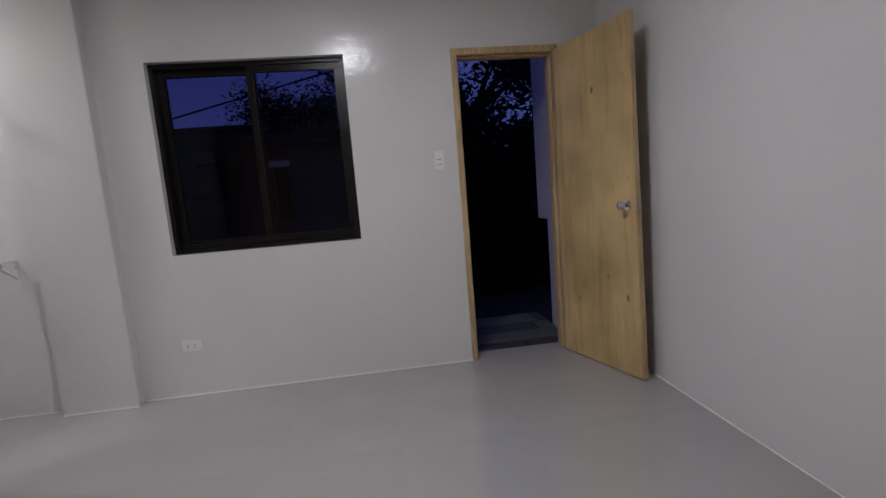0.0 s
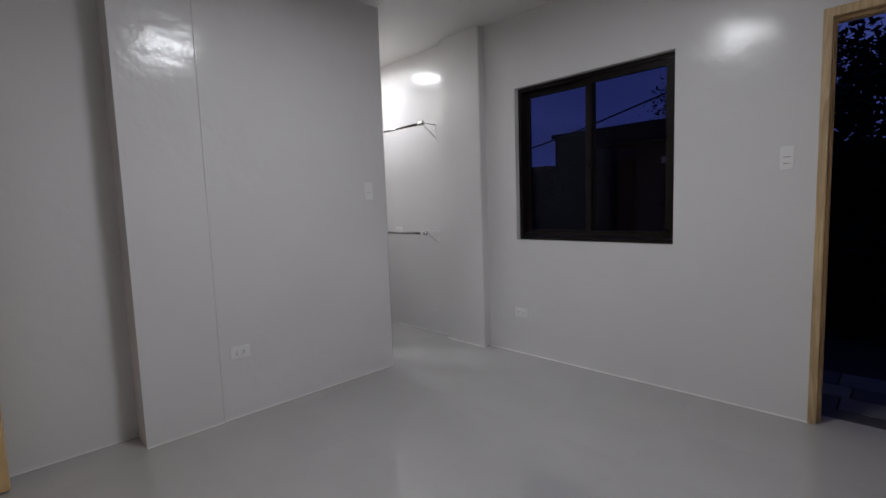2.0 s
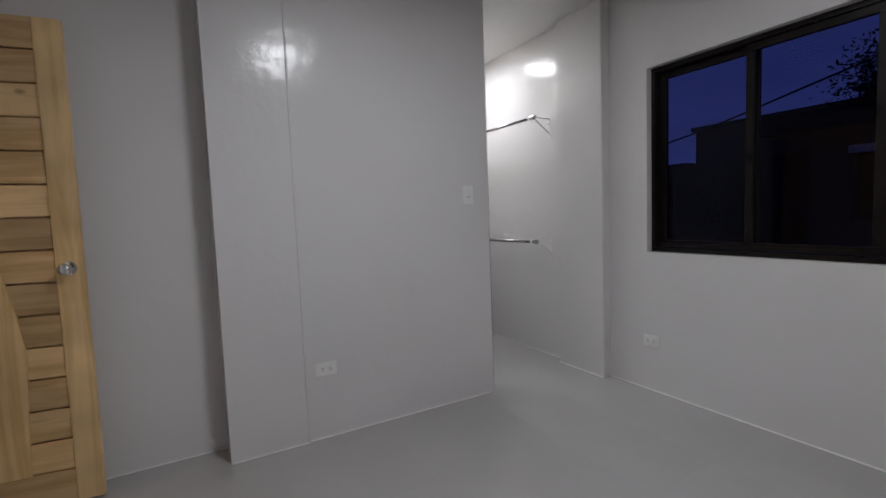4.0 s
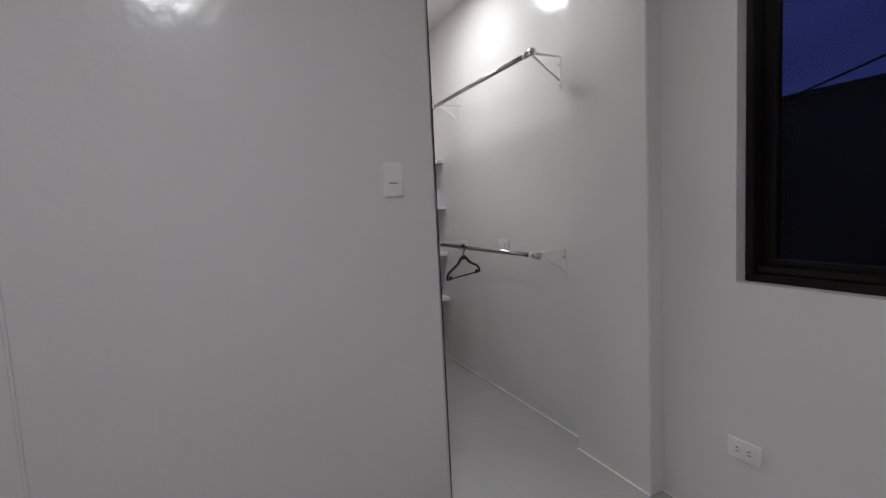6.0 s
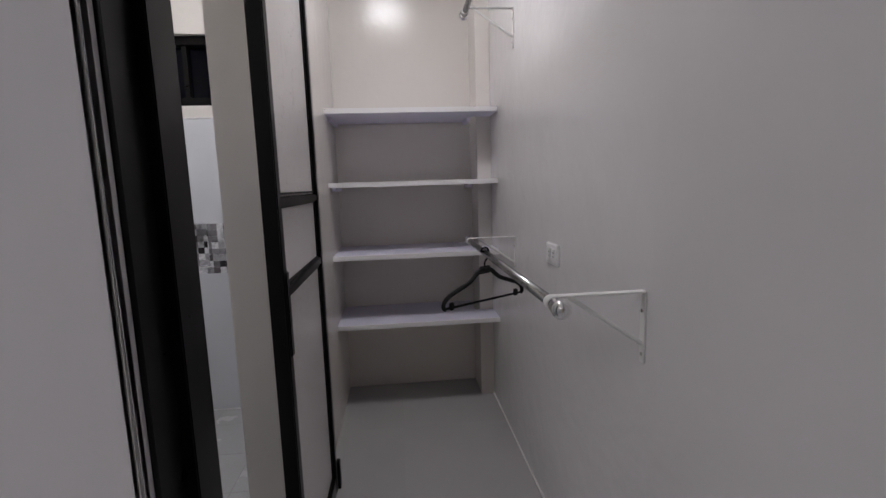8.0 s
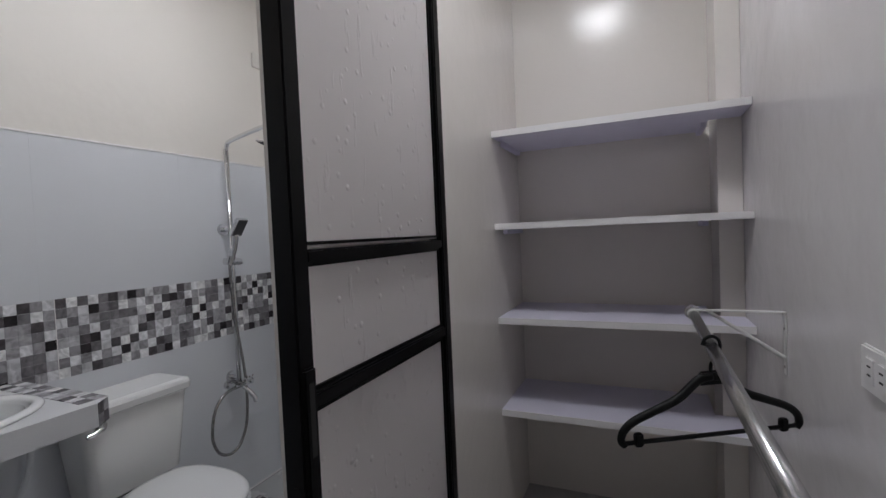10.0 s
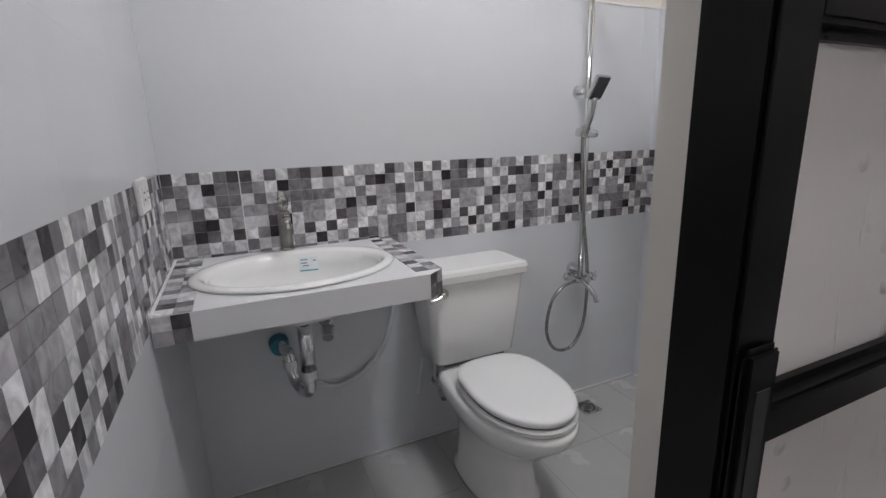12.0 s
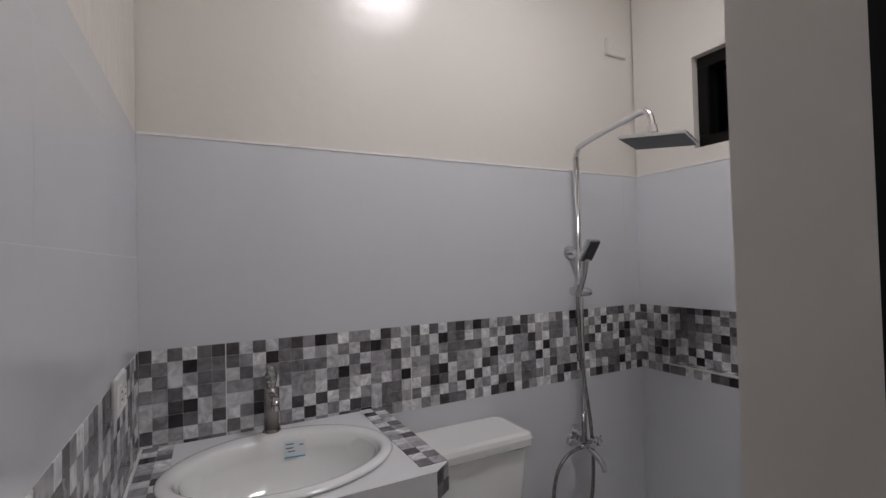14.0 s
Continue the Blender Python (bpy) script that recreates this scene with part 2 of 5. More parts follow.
for tone, base in list(SLATE.items()):
    for k, f in enumerate((0.86, 1.0, 1.13)):
        SLATE[f"{tone}_{k}"] = tuple(min(0.84, c * f) for c in base)
    TONES[tone[0] if tone not in ("pale", "black") else {"pale": "l", "black": "k"}[tone]] = mosaic_material("mosaic_" + tone, ((0, tone + "_0"), (0.3, tone + "_1"), (0.72, tone + "_2")))
M_MOSAIC = mosaic_material("mosaic", ((0, "white"), (0.36, "pale"), (0.44, "grey"), (0.66, "slate"), (0.88, "dark"), (0.96, "black")))
M_BLACK = mat("black_aluminium", (0.003, 0.0028, 0.0028), 0.30, spec=0.16, vary=0.3, vary_scale=12)
M_BROWN = mat("dark_bronze_aluminium", (0.008, 0.0055, 0.005), 0.3, spec=0.25, vary=0.25, vary_scale=10)
M_TINT = thin_glass("tinted_glass", (0.62, 0.62, 0.70), 1.25)
M_FROST = glass("frosted_panel", (0.90, 0.86, 0.845), 0.30, 0.62, 27, transmission=0.40)
M_PLY = wood("plywood", (0.67, 0.475, 0.23), (0.54, 0.36, 0.16), "z", 0.42, ring=4.5)
M_FRAMEWOOD = wood("frame_wood", (0.62, 0.46, 0.26), (0.48, 0.33, 0.17), "z", 0.5, knots=False)
M_PINE = wood("pine", (0.76, 0.54, 0.28), (0.62, 0.41, 0.18), "z", 0.4, ring=5.0)
M_PINE_H = wood("pine_slats", (0.72, 0.50, 0.26), (0.54, 0.34, 0.15), "x", 0.4, ring=5.0)
M_CHROME = mat("chrome", (0.72, 0.72, 0.73), 0.10, 1.0)
M_HOSESTEEL = mat("hose_steel", (0.34, 0.335, 0.33), 0.25, 1.0, vary=0.2, vary_scale=90)
M_STEEL = mat("brushed_steel", (0.50, 0.485, 0.465), 0.26, 1.0, vary=0.15, vary_scale=60)
M_TAP = mat("dull_tap_steel", (0.31, 0.295, 0.275), 0.30, 1.0, vary=0.15, vary_scale=60)
M_RAIL = mat("rail_steel", (0.42, 0.42, 0.42), 0.2, 1.0)
M_CERAMIC = mat("white_ceramic", (0.84, 0.84, 0.83), 0.08, coat=0.3)
M_SEAT = mat("white_seat_plastic", (0.82, 0.82, 0.82), 0.2)
M_PLATE = mat("white_plastic", (0.80, 0.79, 0.785), 0.3)
M_SLOT = mat("slot_dark", (0.02, 0.02, 0.02), 0.6)
M_SHELF = mat("shelf_board", (0.72, 0.70, 0.81), 0.4, vary=0.04, vary_scale=6)
M_BRACKET = mat("white_bracket", (0.72, 0.71, 0.69), 0.35)
M_HANGER = mat("black_plastic", (0.006, 0.006, 0.006), 0.5, spec=0.2)
M_BLUE = mat("blue_plastic", (0.02, 0.20, 0.27), 0.4)
M_HOSE = mat("white_hose", (0.62, 0.63, 0.65), 0.35)
M_STICKER = mat("sticker", (0.78, 0.82, 0.84), 0.4)
M_TEAL = mat("teal_print", (0.02, 0.32, 0.45), 0.5)
M_INK = mat("ink", (0.12, 0.15, 0.17), 0.5)
M_NOZZLE = mat("dark_rubber", (0.035, 0.035, 0.038), 0.45)
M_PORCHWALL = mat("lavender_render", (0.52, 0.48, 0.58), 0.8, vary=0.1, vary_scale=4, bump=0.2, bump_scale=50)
M_PORCH = mat("porch_stone", (0.05, 0.048, 0.045), 0.6, vary=0.25, vary_scale=8, fine=0.3, fine_scale=80)
M_PORCH2 = mat("porch_stone_light", (0.11, 0.105, 0.10), 0.55, vary=0.2, vary_scale=8, fine=0.3, fine_scale=80)
# Night darkness outside is put into the concrete, house and ground colours.
M_NIGHTWALL = mat("night_dark_concrete", (0.010, 0.010, 0.009), 0.9, vary=0.3, vary_scale=3)
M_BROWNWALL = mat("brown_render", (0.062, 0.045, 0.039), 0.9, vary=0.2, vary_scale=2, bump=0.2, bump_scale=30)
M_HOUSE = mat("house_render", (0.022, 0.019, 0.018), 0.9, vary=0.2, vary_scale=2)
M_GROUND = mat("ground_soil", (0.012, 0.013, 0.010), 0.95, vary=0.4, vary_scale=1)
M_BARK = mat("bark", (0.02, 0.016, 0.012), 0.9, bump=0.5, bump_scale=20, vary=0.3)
# Leaves are near black: their dusk silhouette is put into the colour.
M_LEAF_NIGHT = mat("leaf", (0.006, 0.009, 0.005), 0.8, spec=0.2, vary=0.4, vary_scale=4)
M_CABLE = mat("cable_rubber", (0.01, 0.01, 0.01), 0.6)
M_GLOW_BED = glow("lamp_glow", (0.985, 0.97, 1.0), LAMP_BED)
M_GLOW_HALL = glow("lamp_glow_hall", (1.0, 0.70, 0.40), 22.0)
M_GLOW_CLOSET = glow("lamp_glow_closet", (0.99, 0.975, 0.985), LAMP_CLOSET)
M_GLOW_BATH = glow("lamp_glow_bath", (0.98, 0.975, 1.0), LAMP_BATH)


# ---- builders ----
def mesh_from(name, bm, material, smooth=False):
    me = bpy.data.meshes.new(name)
    bmesh.ops.recalc_face_normals(bm, faces=bm.faces)
    bm.to_mesh(me)
    bm.free()
    if material:
        me.materials.append(material)
    if smooth:
        for p in me.polygons:
            p.use_smooth = True
    return me


def part(name, bm, material, parent=None, label="", smooth=False, at=None, turn=None):
    ob = new(name, mesh_from(name, bm, material, smooth))
    if parent is not None:
        ob.parent = parent
    if at is not None:
        ob.location = at
    if turn is not None:
        ob.rotation_euler = [radians(a) for a in turn]
    if label:
        ob["label"] = label
    return ob


def thing(name, at=(0, 0, 0), label="", category="", group="", kind="", rz=0):
    ob = new(name)
    ob.location = at
    ob.rotation_euler = (0, 0, radians(rz))
    ob.empty_display_size = 0.1
    return tagged(ob, label, category, group, kind)


def box(bm, x0, x1, y0, y1, z0, z1, bevel=0.0):
    m = Matrix.LocRotScale(((x0 + x1) / 2, (y0 + y1) / 2, (z0 + z1) / 2), None, (abs(x1 - x0), abs(y1 - y0), abs(z1 - z0)))
    r = bmesh.ops.create_cube(bm, size=1, matrix=m)
    if bevel:
        vs = set(r["verts"])
        es = [e for e in bm.edges if e.verts[0] in vs and e.verts[1] in vs]
        bmesh.ops.bevel(bm, geom=es, offset=bevel, segments=2, affect="EDGES")
    return bm


def nbox(*a, **k):
    return box(bmesh.new(), *a, **k)


def cyl(bm, p, q, r0, r1=None, seg=20):
    p, q = Vector(p), Vector(q)
    d = q - p
    m = Matrix.Translation((p + q) / 2) @ d.to_track_quat("Z", "Y").to_matrix().to_4x4()
    bmesh.ops.create_cone(bm, cap_ends=True, segments=seg, radius1=r0, radius2=r0 if r1 is None else r1, depth=d.length, matrix=m)
    return bm


def ncyl(*a, **k):
    return cyl(bmesh.new(), *a, **k)


def ball(bm, c, r, u=16, v=10, scale=(1, 1, 1)):
    bmesh.ops.create_uvsphere(bm, u_segments=u, v_segments=v, radius=r, matrix=Matrix.LocRotScale(c, None, scale))
    return bm


def smooth_path(pts, steps=8):
    pts = [Vector(p) for p in pts]
    ext = [2 * pts[0] - pts[1]] + pts + [2 * pts[-1] - pts[-2]]
    out = []
    for i in range(1, len(ext) - 2):
        a, b, c, d = ext[i - 1:i + 3]
        for k in range(steps):
            t = k / steps
            out.append(0.5 * (2 * b + (c - a) * t + (2 * a - 5 * b + 4 * c - d) * t * t + (3 * b - 3 * c + d - a) * t ** 3))
    out.append(pts[-1])
    return out


def tube(bm, pts, r, seg=12, steps=8, straight=False):
    path = [Vector(p) for p in pts] if straight else smooth_path(pts, steps)
    rings = []
    up = Vector((0.13, 0.29, 0.95)).normalized()
    for i, p in enumerate(path):
        d = (path[min(i + 1, len(path) - 1)] - path[max(i - 1, 0)]).normalized()
        side = d.cross(up)
        if side.length < 0.05:
            side = d.cross(Vector((1, 0, 0)))
        side.normalize()
        nrm = side.cross(d).normalized()
        up = nrm
        rr = r(i / (len(path) - 1)) if callable(r) else r
        rings.append([bm.verts.new(p + rr * (math.cos(2 * math.pi * k / seg) * side + math.sin(2 * math.pi * k / seg) * nrm)) for k in range(seg)])
    for a, b in zip(rings, rings[1:]):
        for k in range(seg):
            bm.faces.new((a[k], a[(k + 1) % seg], b[(k + 1) % seg], b[k]))
    bm.faces.new(rings[0])
    bm.faces.new(rings[-1][::-1])
    return bm


def ntube(*a, **k):
    return tube(bmesh.new(), *a, **k)


def loft(bm, rings, cap0=True, cap1=True):
    rows = [[bm.verts.new(v) for v in ring] for ring in rings]
    n = len(rows[0])
    for a, b in zip(rows, rows[1:]):
        for k in range(n):
            bm.faces.new((a[k], a[(k + 1) % n], b[(k + 1) % n], b[k]))
    if cap0:
        bm.faces.new(rows[0])
    if cap1:
        bm.faces.new(rows[-1][::-1])
    return bm


def oval(cx, cy, z, a, b, n=40, power=2.0, front=1.0):
    out = []
    for k in range(n):
        t = 2 * math.pi * k / n
        c, s = math.cos(t), math.sin(t)
        x = a * math.copysign(abs(c) ** (2 / power), c)
        y = b * math.copysign(abs(s) ** (2 / power), s)
        out.append((cx + x, cy + (y * front if y > 0 else y), z))
    return out


def wall_panel(bm, axis, d0, d1, u0, u1, z0, z1, holes=()):
    """A wall slab across axis between d0 and d1, with rectangular openings (u0, u1, z0, z1)."""
    us = sorted({u0, u1, *[h[0] for h in holes], *[h[1] for h in holes]})
    zs = sorted({z0, z1, *[h[2] for h in holes], *[h[3] for h in holes]})
    nu, nz = len(us) - 1, len(zs) - 1

    def solid(i, j):
        if not (0 <= i < nu and 0 <= j < nz):
            return False
        cu, cz = (us[i] + us[i + 1]) / 2, (zs[j] + zs[j + 1]) / 2
        return not any(h[0] < cu < h[1] and h[2] < cz < h[3] for h in holes)

    cache = {}

    def v(d, u, z):
        key = (d, u, z)
        if key not in cache:
            cache[key] = bm.verts.new((d, u, z) if axis == "x" else (u, d, z))
        return cache[key]

    for i in range(nu):
        for j in range(nz):
            if not solid(i, j):
                continue
            a, b, c, e = us[i], us[i + 1], zs[j], zs[j + 1]
            for d in (d0, d1):
                bm.faces.new((v(d, a, c), v(d, b, c), v(d, b, e), v(d, a, e)))
            for di, dj, p, q in ((-1, 0, (a, c), (a, e)), (1, 0, (b, c), (b, e)), (0, -1, (a, c), (b, c)), (0, 1, (a, e), (b, e))):
                if not solid(i + di, j + dj):
                    bm.faces.new((v(d0, *p), v(d1, *p), v(d1, *q), v(d0, *q)))
    return bm


def structure(name, bm, material, label="", category="wall"):
    return tagged(part(name, bm, material), label, category, kind="structure")


# ---- plan ----
FJX, FJY = 0.046, 0.35
H = 2.70
N, S, E = 3.30, -0.63, 1.62
PX, RX = -1.876, -2.07
CS, CW = 2.42, -4.10
BE, BW, BS, BN = -2.047, -3.913, 1.115, 2.276
TILE_TOP, BAND0, BAND1 = 1.64, 0.803, 1.08
WIN = (-1.312, -0.107, 0.943, 2.143)
DOOR = (0.593, 1.33, 0.0, 2.147)
BWIN = (1.39, 1.95, 1.708, 2.07)
NICHE = (1.25, 1.72, 0.8376, 1.08)
SDOOR = (-2.616, -2.011, 0.0, 2.12)

wall_north = structure("wall_north", wall_panel(bmesh.new(), "y", N, N + 0.15, -4.25, 1.77, -0.1, H, (WIN, (DOOR[0], DOOR[1], -0.1, DOOR[3]))), M_WALL, "off-white glossy painted wall with window and doorway")
pillar = structure("column_north", nbox(-2.065, -1.615, 3.222, N + 0.002, 0, H, bevel=0.004), M_WALL, "shallow off-white painted column beside the closet")
structure("wall_hall", box(box(nbox(-2.34, -2.22, -2.32, S - 0.12, 0, H), -2.22, -0.6, -2.32, -2.2, 0, H), -0.72, -0.6, -2.2, S - 0.12, 0, H), M_WALL, "plain off-white walls of the hall behind the bedroom", "wall")
wall_east = structure("wall_east", wall_panel(bmesh.new(), "x", E, E + 0.15, -0.9, N, 0, H), M_WALL, "plain off-white glossy painted wall")
wall_south = structure("wall_south", wall_panel(bmesh.new(), "y", S - 0.12, S, -2.22, 1.62, 0, H, ((-2.02, -1.20, 0, 2.15),)), M_WALL, "plain off-white painted wall")
wall_recess = structure("wall_recess", wall_panel(bmesh.new(), "x", RX - 0.15, RX, S, 0.736, 0, H), M_WALL, "off-white painted wall set back behind the open door")
bm = wall_panel(bmesh.new(), "x", BE, PX, 1.133, 2.420, 0, H)
vert = [e for e in bm.edges if abs(e.verts[0].co.z - e.verts[1].co.z) > 1 and e.verts[0].co.x > PX - 0.001 and e.verts[0].co.y > 2.39]
bmesh.ops.bevel(bm, geom=vert, offset=0.012, segments=5, affect="EDGES")
wall_partition = structure("wall_partition", bm, M_WALL, "off-white glossy painted partition between bedroom and bathroom")
column_west = structure("column_partition", box(nbox(-2.22, PX + 0.005, 0.736, 0.955, 0, H), BE + 0.006, PX + 0.005, 0.955, 1.134, 0, H), M_WALL, "off-white painted column at the partition's end")
wall_closet_south = structure("wall_closet_south", wall_panel(bmesh.new(), "y", BN + 0.006, CS, CW, -2.046, 0, H, ((SDOOR[0], -2.046, 0, SDOOR[3]),)), M_CREAM, "cream painted closet wall with the bathroom opening")
wall_closet_west = structure("wall_closet_west", wall_panel(bmesh.new(), "x", CW - 0.15, CW, 2.27, N, 0, H), M_CREAM, "cream painted wall behind the closet shelves")
post = structure("column_closet", nbox(CW, -3.872, 3.222, N + 0.001, 0, H, bevel=0.003), M_CREAM, "narrow cream painted column in the closet corner")
wall_bath_south = structure("wall_bath_south", nbox(-4.06, BE, BS - 0.15, BS - 0.006, 0, H), M_CREAM, "bathroom wall, cream paint above white tiles")
wall_bath_west = structure("wall_bath_west", wall_panel(bmesh.new(), "x", BW - 0.15, BW - 0.006, BS, BN, 0, H, (BWIN, NICHE)), M_CREAM, "bathroom wall with a small high window and a niche")
structure("niche_back", nbox(BW - 0.16, BW - 0.08, NICHE[0] - 0.02, NICHE[1] + 0.02, NICHE[2] - 0.02, NICHE[3] + 0.02), M_GROUT, "back of the tiled shower niche")
wall_bath_east = structure("wall_bath_east", nbox(BE - 0.003, BE + 0.002, BS, BN, TILE_TOP, H), M_CREAM, "cream painted upper bathroom wall")
structure("ceiling", nbox(-4.3, 1.8, -2.4, 3.46, H, H + 0.1), M_CEIL, "white painted flat ceiling", "ceiling")
floor = structure("floor", nbox(-4.3, 1.8, -2.4, 3.45, -0.12, -0.0006), M_JOINT, "glossy light grey tiled floor", "floor")


# ---- lamps ----
def ceiling_lamp(x, y, r, material, label):
    lamp = thing("ceiling_lamp", (x, y, H), label, "ceiling lamp")
    part("rim", loft(bmesh.new(), [oval(0, 0, z, a, a, 40) for z, a in ((0, r + 0.012), (-0.036, r + 0.010), (-0.040, r + 0.007), (-0.037, r + 0.003), (-0.020, r + 0.002), (-0.020, 0.01))]), M_PLATE, lamp, smooth=False)
    part("diffuser", cyl(bmesh.new(), (0, 0, -0.022), (0, 0, -0.032), r, r * 0.99, 40), material, lamp, "glowing white diffuser")
    return lamp


ceiling_lamp(-0.19, 1.45, 0.20, M_GLOW_BED, "round white surface-mounted ceiling lamp, switched on")
ceiling_lamp(-1.55, -1.35, 0.14, M_GLOW_HALL, "round warm-white hall ceiling lamp, switched on")
ceiling_lamp(-2.90, 2.74, 0.14, M_GLOW_CLOSET, "round white closet ceiling lamp, switched on")
ceiling_lamp(-3.03, 1.90, 0.17, M_GLOW_BATH, "round white bathroom ceiling lamp, switched on")


# ---- bedroom window ----
def rect_frame(x0, x1, z0, z1, w, y0, y1, bevel=0.003):
    bm = bmesh.new()
    box(bm, x0, x1, y0, y1, z1 - w, z1, bevel)
    box(bm, x0, x1, y0, y1, z0, z0 + w, bevel)
    box(bm, x0, x0 + w, y0, y1, z0 + w, z1 - w, bevel)
    box(bm, x1 - w, x1, y0, y1, z0 + w, z1 - w, bevel)
    return bm


wx0, wx1, wz0, wz1 = WIN
window = thing("window_1", ((wx0 + wx1) / 2, N + 0.09, wz0), "dark bronze aluminium sliding window with tinted glass", "window", kind="structure")
ww, wh = wx1 - wx0, wz1 - wz0
part("window_frame", rect_frame(-ww / 2 + 0.001, ww / 2 - 0.001, 0.001, wh - 0.001, 0.028, -0.045, 0.055), M_BROWN, window)
part("track", box(nbox(-ww / 2 + 0.04, ww / 2 - 0.04, -0.035, -0.028, 0.036, 0.056), -ww / 2 + 0.04, ww / 2 - 0.04, 0.004, 0.011, 0.036, 0.056), M_BROWN, window)
for sx0, sx1, sy in ((-ww / 2 + 0.029, 0.024, 0.012), (-0.024, ww / 2 - 0.029, -0.030)):
    sash = part("sash", rect_frame(sx0, sx1, 0.034, wh - 0.030, 0.042, sy, sy + 0.028), M_BROWN, window, "dark bronze sliding sash")
    pane = part("pane", nbox(sx0 + 0.038, sx1 - 0.038, sy + 0.011, sy + 0.016, 0.072, wh - 0.068), M_TINT, sash, "dark tinted glass pane")
    pane.visible_shadow = False
part("latch", box(nbox(-0.020, 0.012, -0.040, -0.029, 0.52, 0.585, bevel=0.004), -0.010, 0.004, -0.052, -0.038, 0.535, 0.56), M_BLACK, window, "black sash latch")

# ---- doorway to the porch ----
dx0, dx1, _, dz1 = DOOR
frame_wood = thing("door_frame", (0, N, 0), "unpainted light wooden door frame around the porch doorway", "door frame", kind="structure")
part("jamb", nbox(dx0, dx0 + 0.038, -0.012, 0.152, 0, dz1, bevel=0.003), M_FRAMEWOOD, frame_wood)
part("jamb", nbox(dx1 - 0.038, dx1, -0.012, 0.152, 0, dz1, bevel=0.003), M_FRAMEWOOD, frame_wood)
part("head", nbox(dx0 + 0.038, dx1 - 0.038, -0.012, 0.152, dz1 - 0.045, dz1, bevel=0.003), M_FRAMEWOOD, frame_wood)
part("stop", box(box(nbox(dx0 + 0.038, dx0 + 0.050, 0.04, 0.075, 0, dz1 - 0.045), dx1 - 0.050, dx1 - 0.038, 0.04, 0.075, 0, dz1 - 0.045), dx0 + 0.05, dx1 - 0.05, 0.04, 0.075, dz1 - 0.057, dz1 - 0.045), M_FRAMEWOOD, frame_wood)
part("sill", nbox(dx0 + 0.002, dx1 - 0.002, 0.0, 0.152, -0.09, -0.006), M_GROUT, frame_wood, "pale cement sill")


def knob_set(parent, x, y, z, side, thick):
    """A round lever-less door knob on both faces; side is the local y of the face it stands on."""
    for s in (-1, 1):
        y0 = 0 if s < 0 else thick
        k = part("knob", ncyl((x, y + y0, z), (x, y + y0 + s * 0.008, z), 0.033, 0.030, 24), M_CHROME, parent, "chrome door knob", smooth=False)
        bm = bmesh.new()
        prof = ((0.008, 0.012), (0.030, 0.011), (0.036, 0.022), (0.050, 0.027), (0.062, 0.024), (0.067, 0.014), (0.068, 0.004))
        loft(bm, [[(x + r * math.cos(a * math.pi / 12), y + y0 + s * d, z + r * math.sin(a * math.pi / 12)) for a in range(24)] for d, r in prof])
        part("knob_ball", bm, M_CHROME, k, smooth=True)


leaf_len = 0.69
leaf = thing("flush_door", (1.290, 3.285, 0.006), "open unpainted plywood flush door with chrome knob", "door", rz=math.degrees(math.atan2(-0.66, 0.213)))
part("panel", nbox(0, leaf_len, 0.0, 0.038, 0, 2.10, bevel=0.002), M_PLY, leaf)
part("edge_strip", nbox(leaf_len, leaf_len + 0.008, 0.001, 0.037, 0, 2.10, bevel=0.001), M_FRAMEWOOD, leaf, "solid wood edge strip")
knob_set(leaf, leaf_len - 0.06, 0.0, 1.05, 1, 0.038)
part("latch_plate", nbox(leaf_len + 0.007, leaf_len + 0.0095, 0.008, 0.030, 1.015, 1.08), M_STEEL, leaf, "steel latch plate")
for hz in (0.25, 1.05, 1.85):
    part("hinge", ncyl((-0.006, 0.030, hz - 0.04), (-0.006, 0.030, hz + 0.04), 0.006, seg=10), M_STEEL, leaf)

# the leaf is slightly warped: its free upper corner bends towards the room
for ch in leaf.children_recursive:
    for v in ch.data.vertices:
        v.co.y -= 0.052 * max(0.0, v.co.x / leaf_len) * (v.co.z / 2.1)

# ---- panelled wooden door standing open against the recessed wall ----
PD_W, PD_T = 0.80, 0.04
pd_ang = math.degrees(math.atan2(0.20 + 0.32, -1.895 + 1.969))
pdoor = thing("panelled_door", (-1.895, 0.203, 0.008), "open varnished pine door with curved slatted panel and chrome knob", "door", rz=pd_ang + 180)
# local x runs from the free edge to the hinge, local y towards the wall is negative
PD_H = 2.13


def curved_board(z0, z1, xf, x1, y0, y1, n=24):
    bm = bmesh.new()
    zs = [z0 + (z1 - z0) * k / n for k in range(n + 1)]
    ring = [(xf(z), z) for z in zs] + [(x1, z1), (x1, z0)]
    lo = [bm.verts.new((x, y0, z)) for x, z in ring]
    hi = [bm.verts.new((x, y1, z)) for x, z in ring]
    bm.faces.new(lo)
    bm.faces.new(hi[::-1])
    for k in range(len(ring)):
        a, b = k, (k + 1) % len(ring)
        bm.faces.new((lo[a], lo[b], hi[b], hi[a]))
    return bm


def wave(z):
    ks = ((0.0, 0.262), (0.35, 0.25), (0.69, 0.23), (0.88, 0.255), (1.09, 0.30), (1.25, 0.327), (1.44, 0.34), (1.71, 0.326), (2.0, 0.303), (2.2, 0.295))
    for (a, u), (b, v) in zip(ks, ks[1:]):
        if a <= z <= b:
            s = (z - a) / (b - a)
            return u + (v - u) * s
    return ks[-1][1]


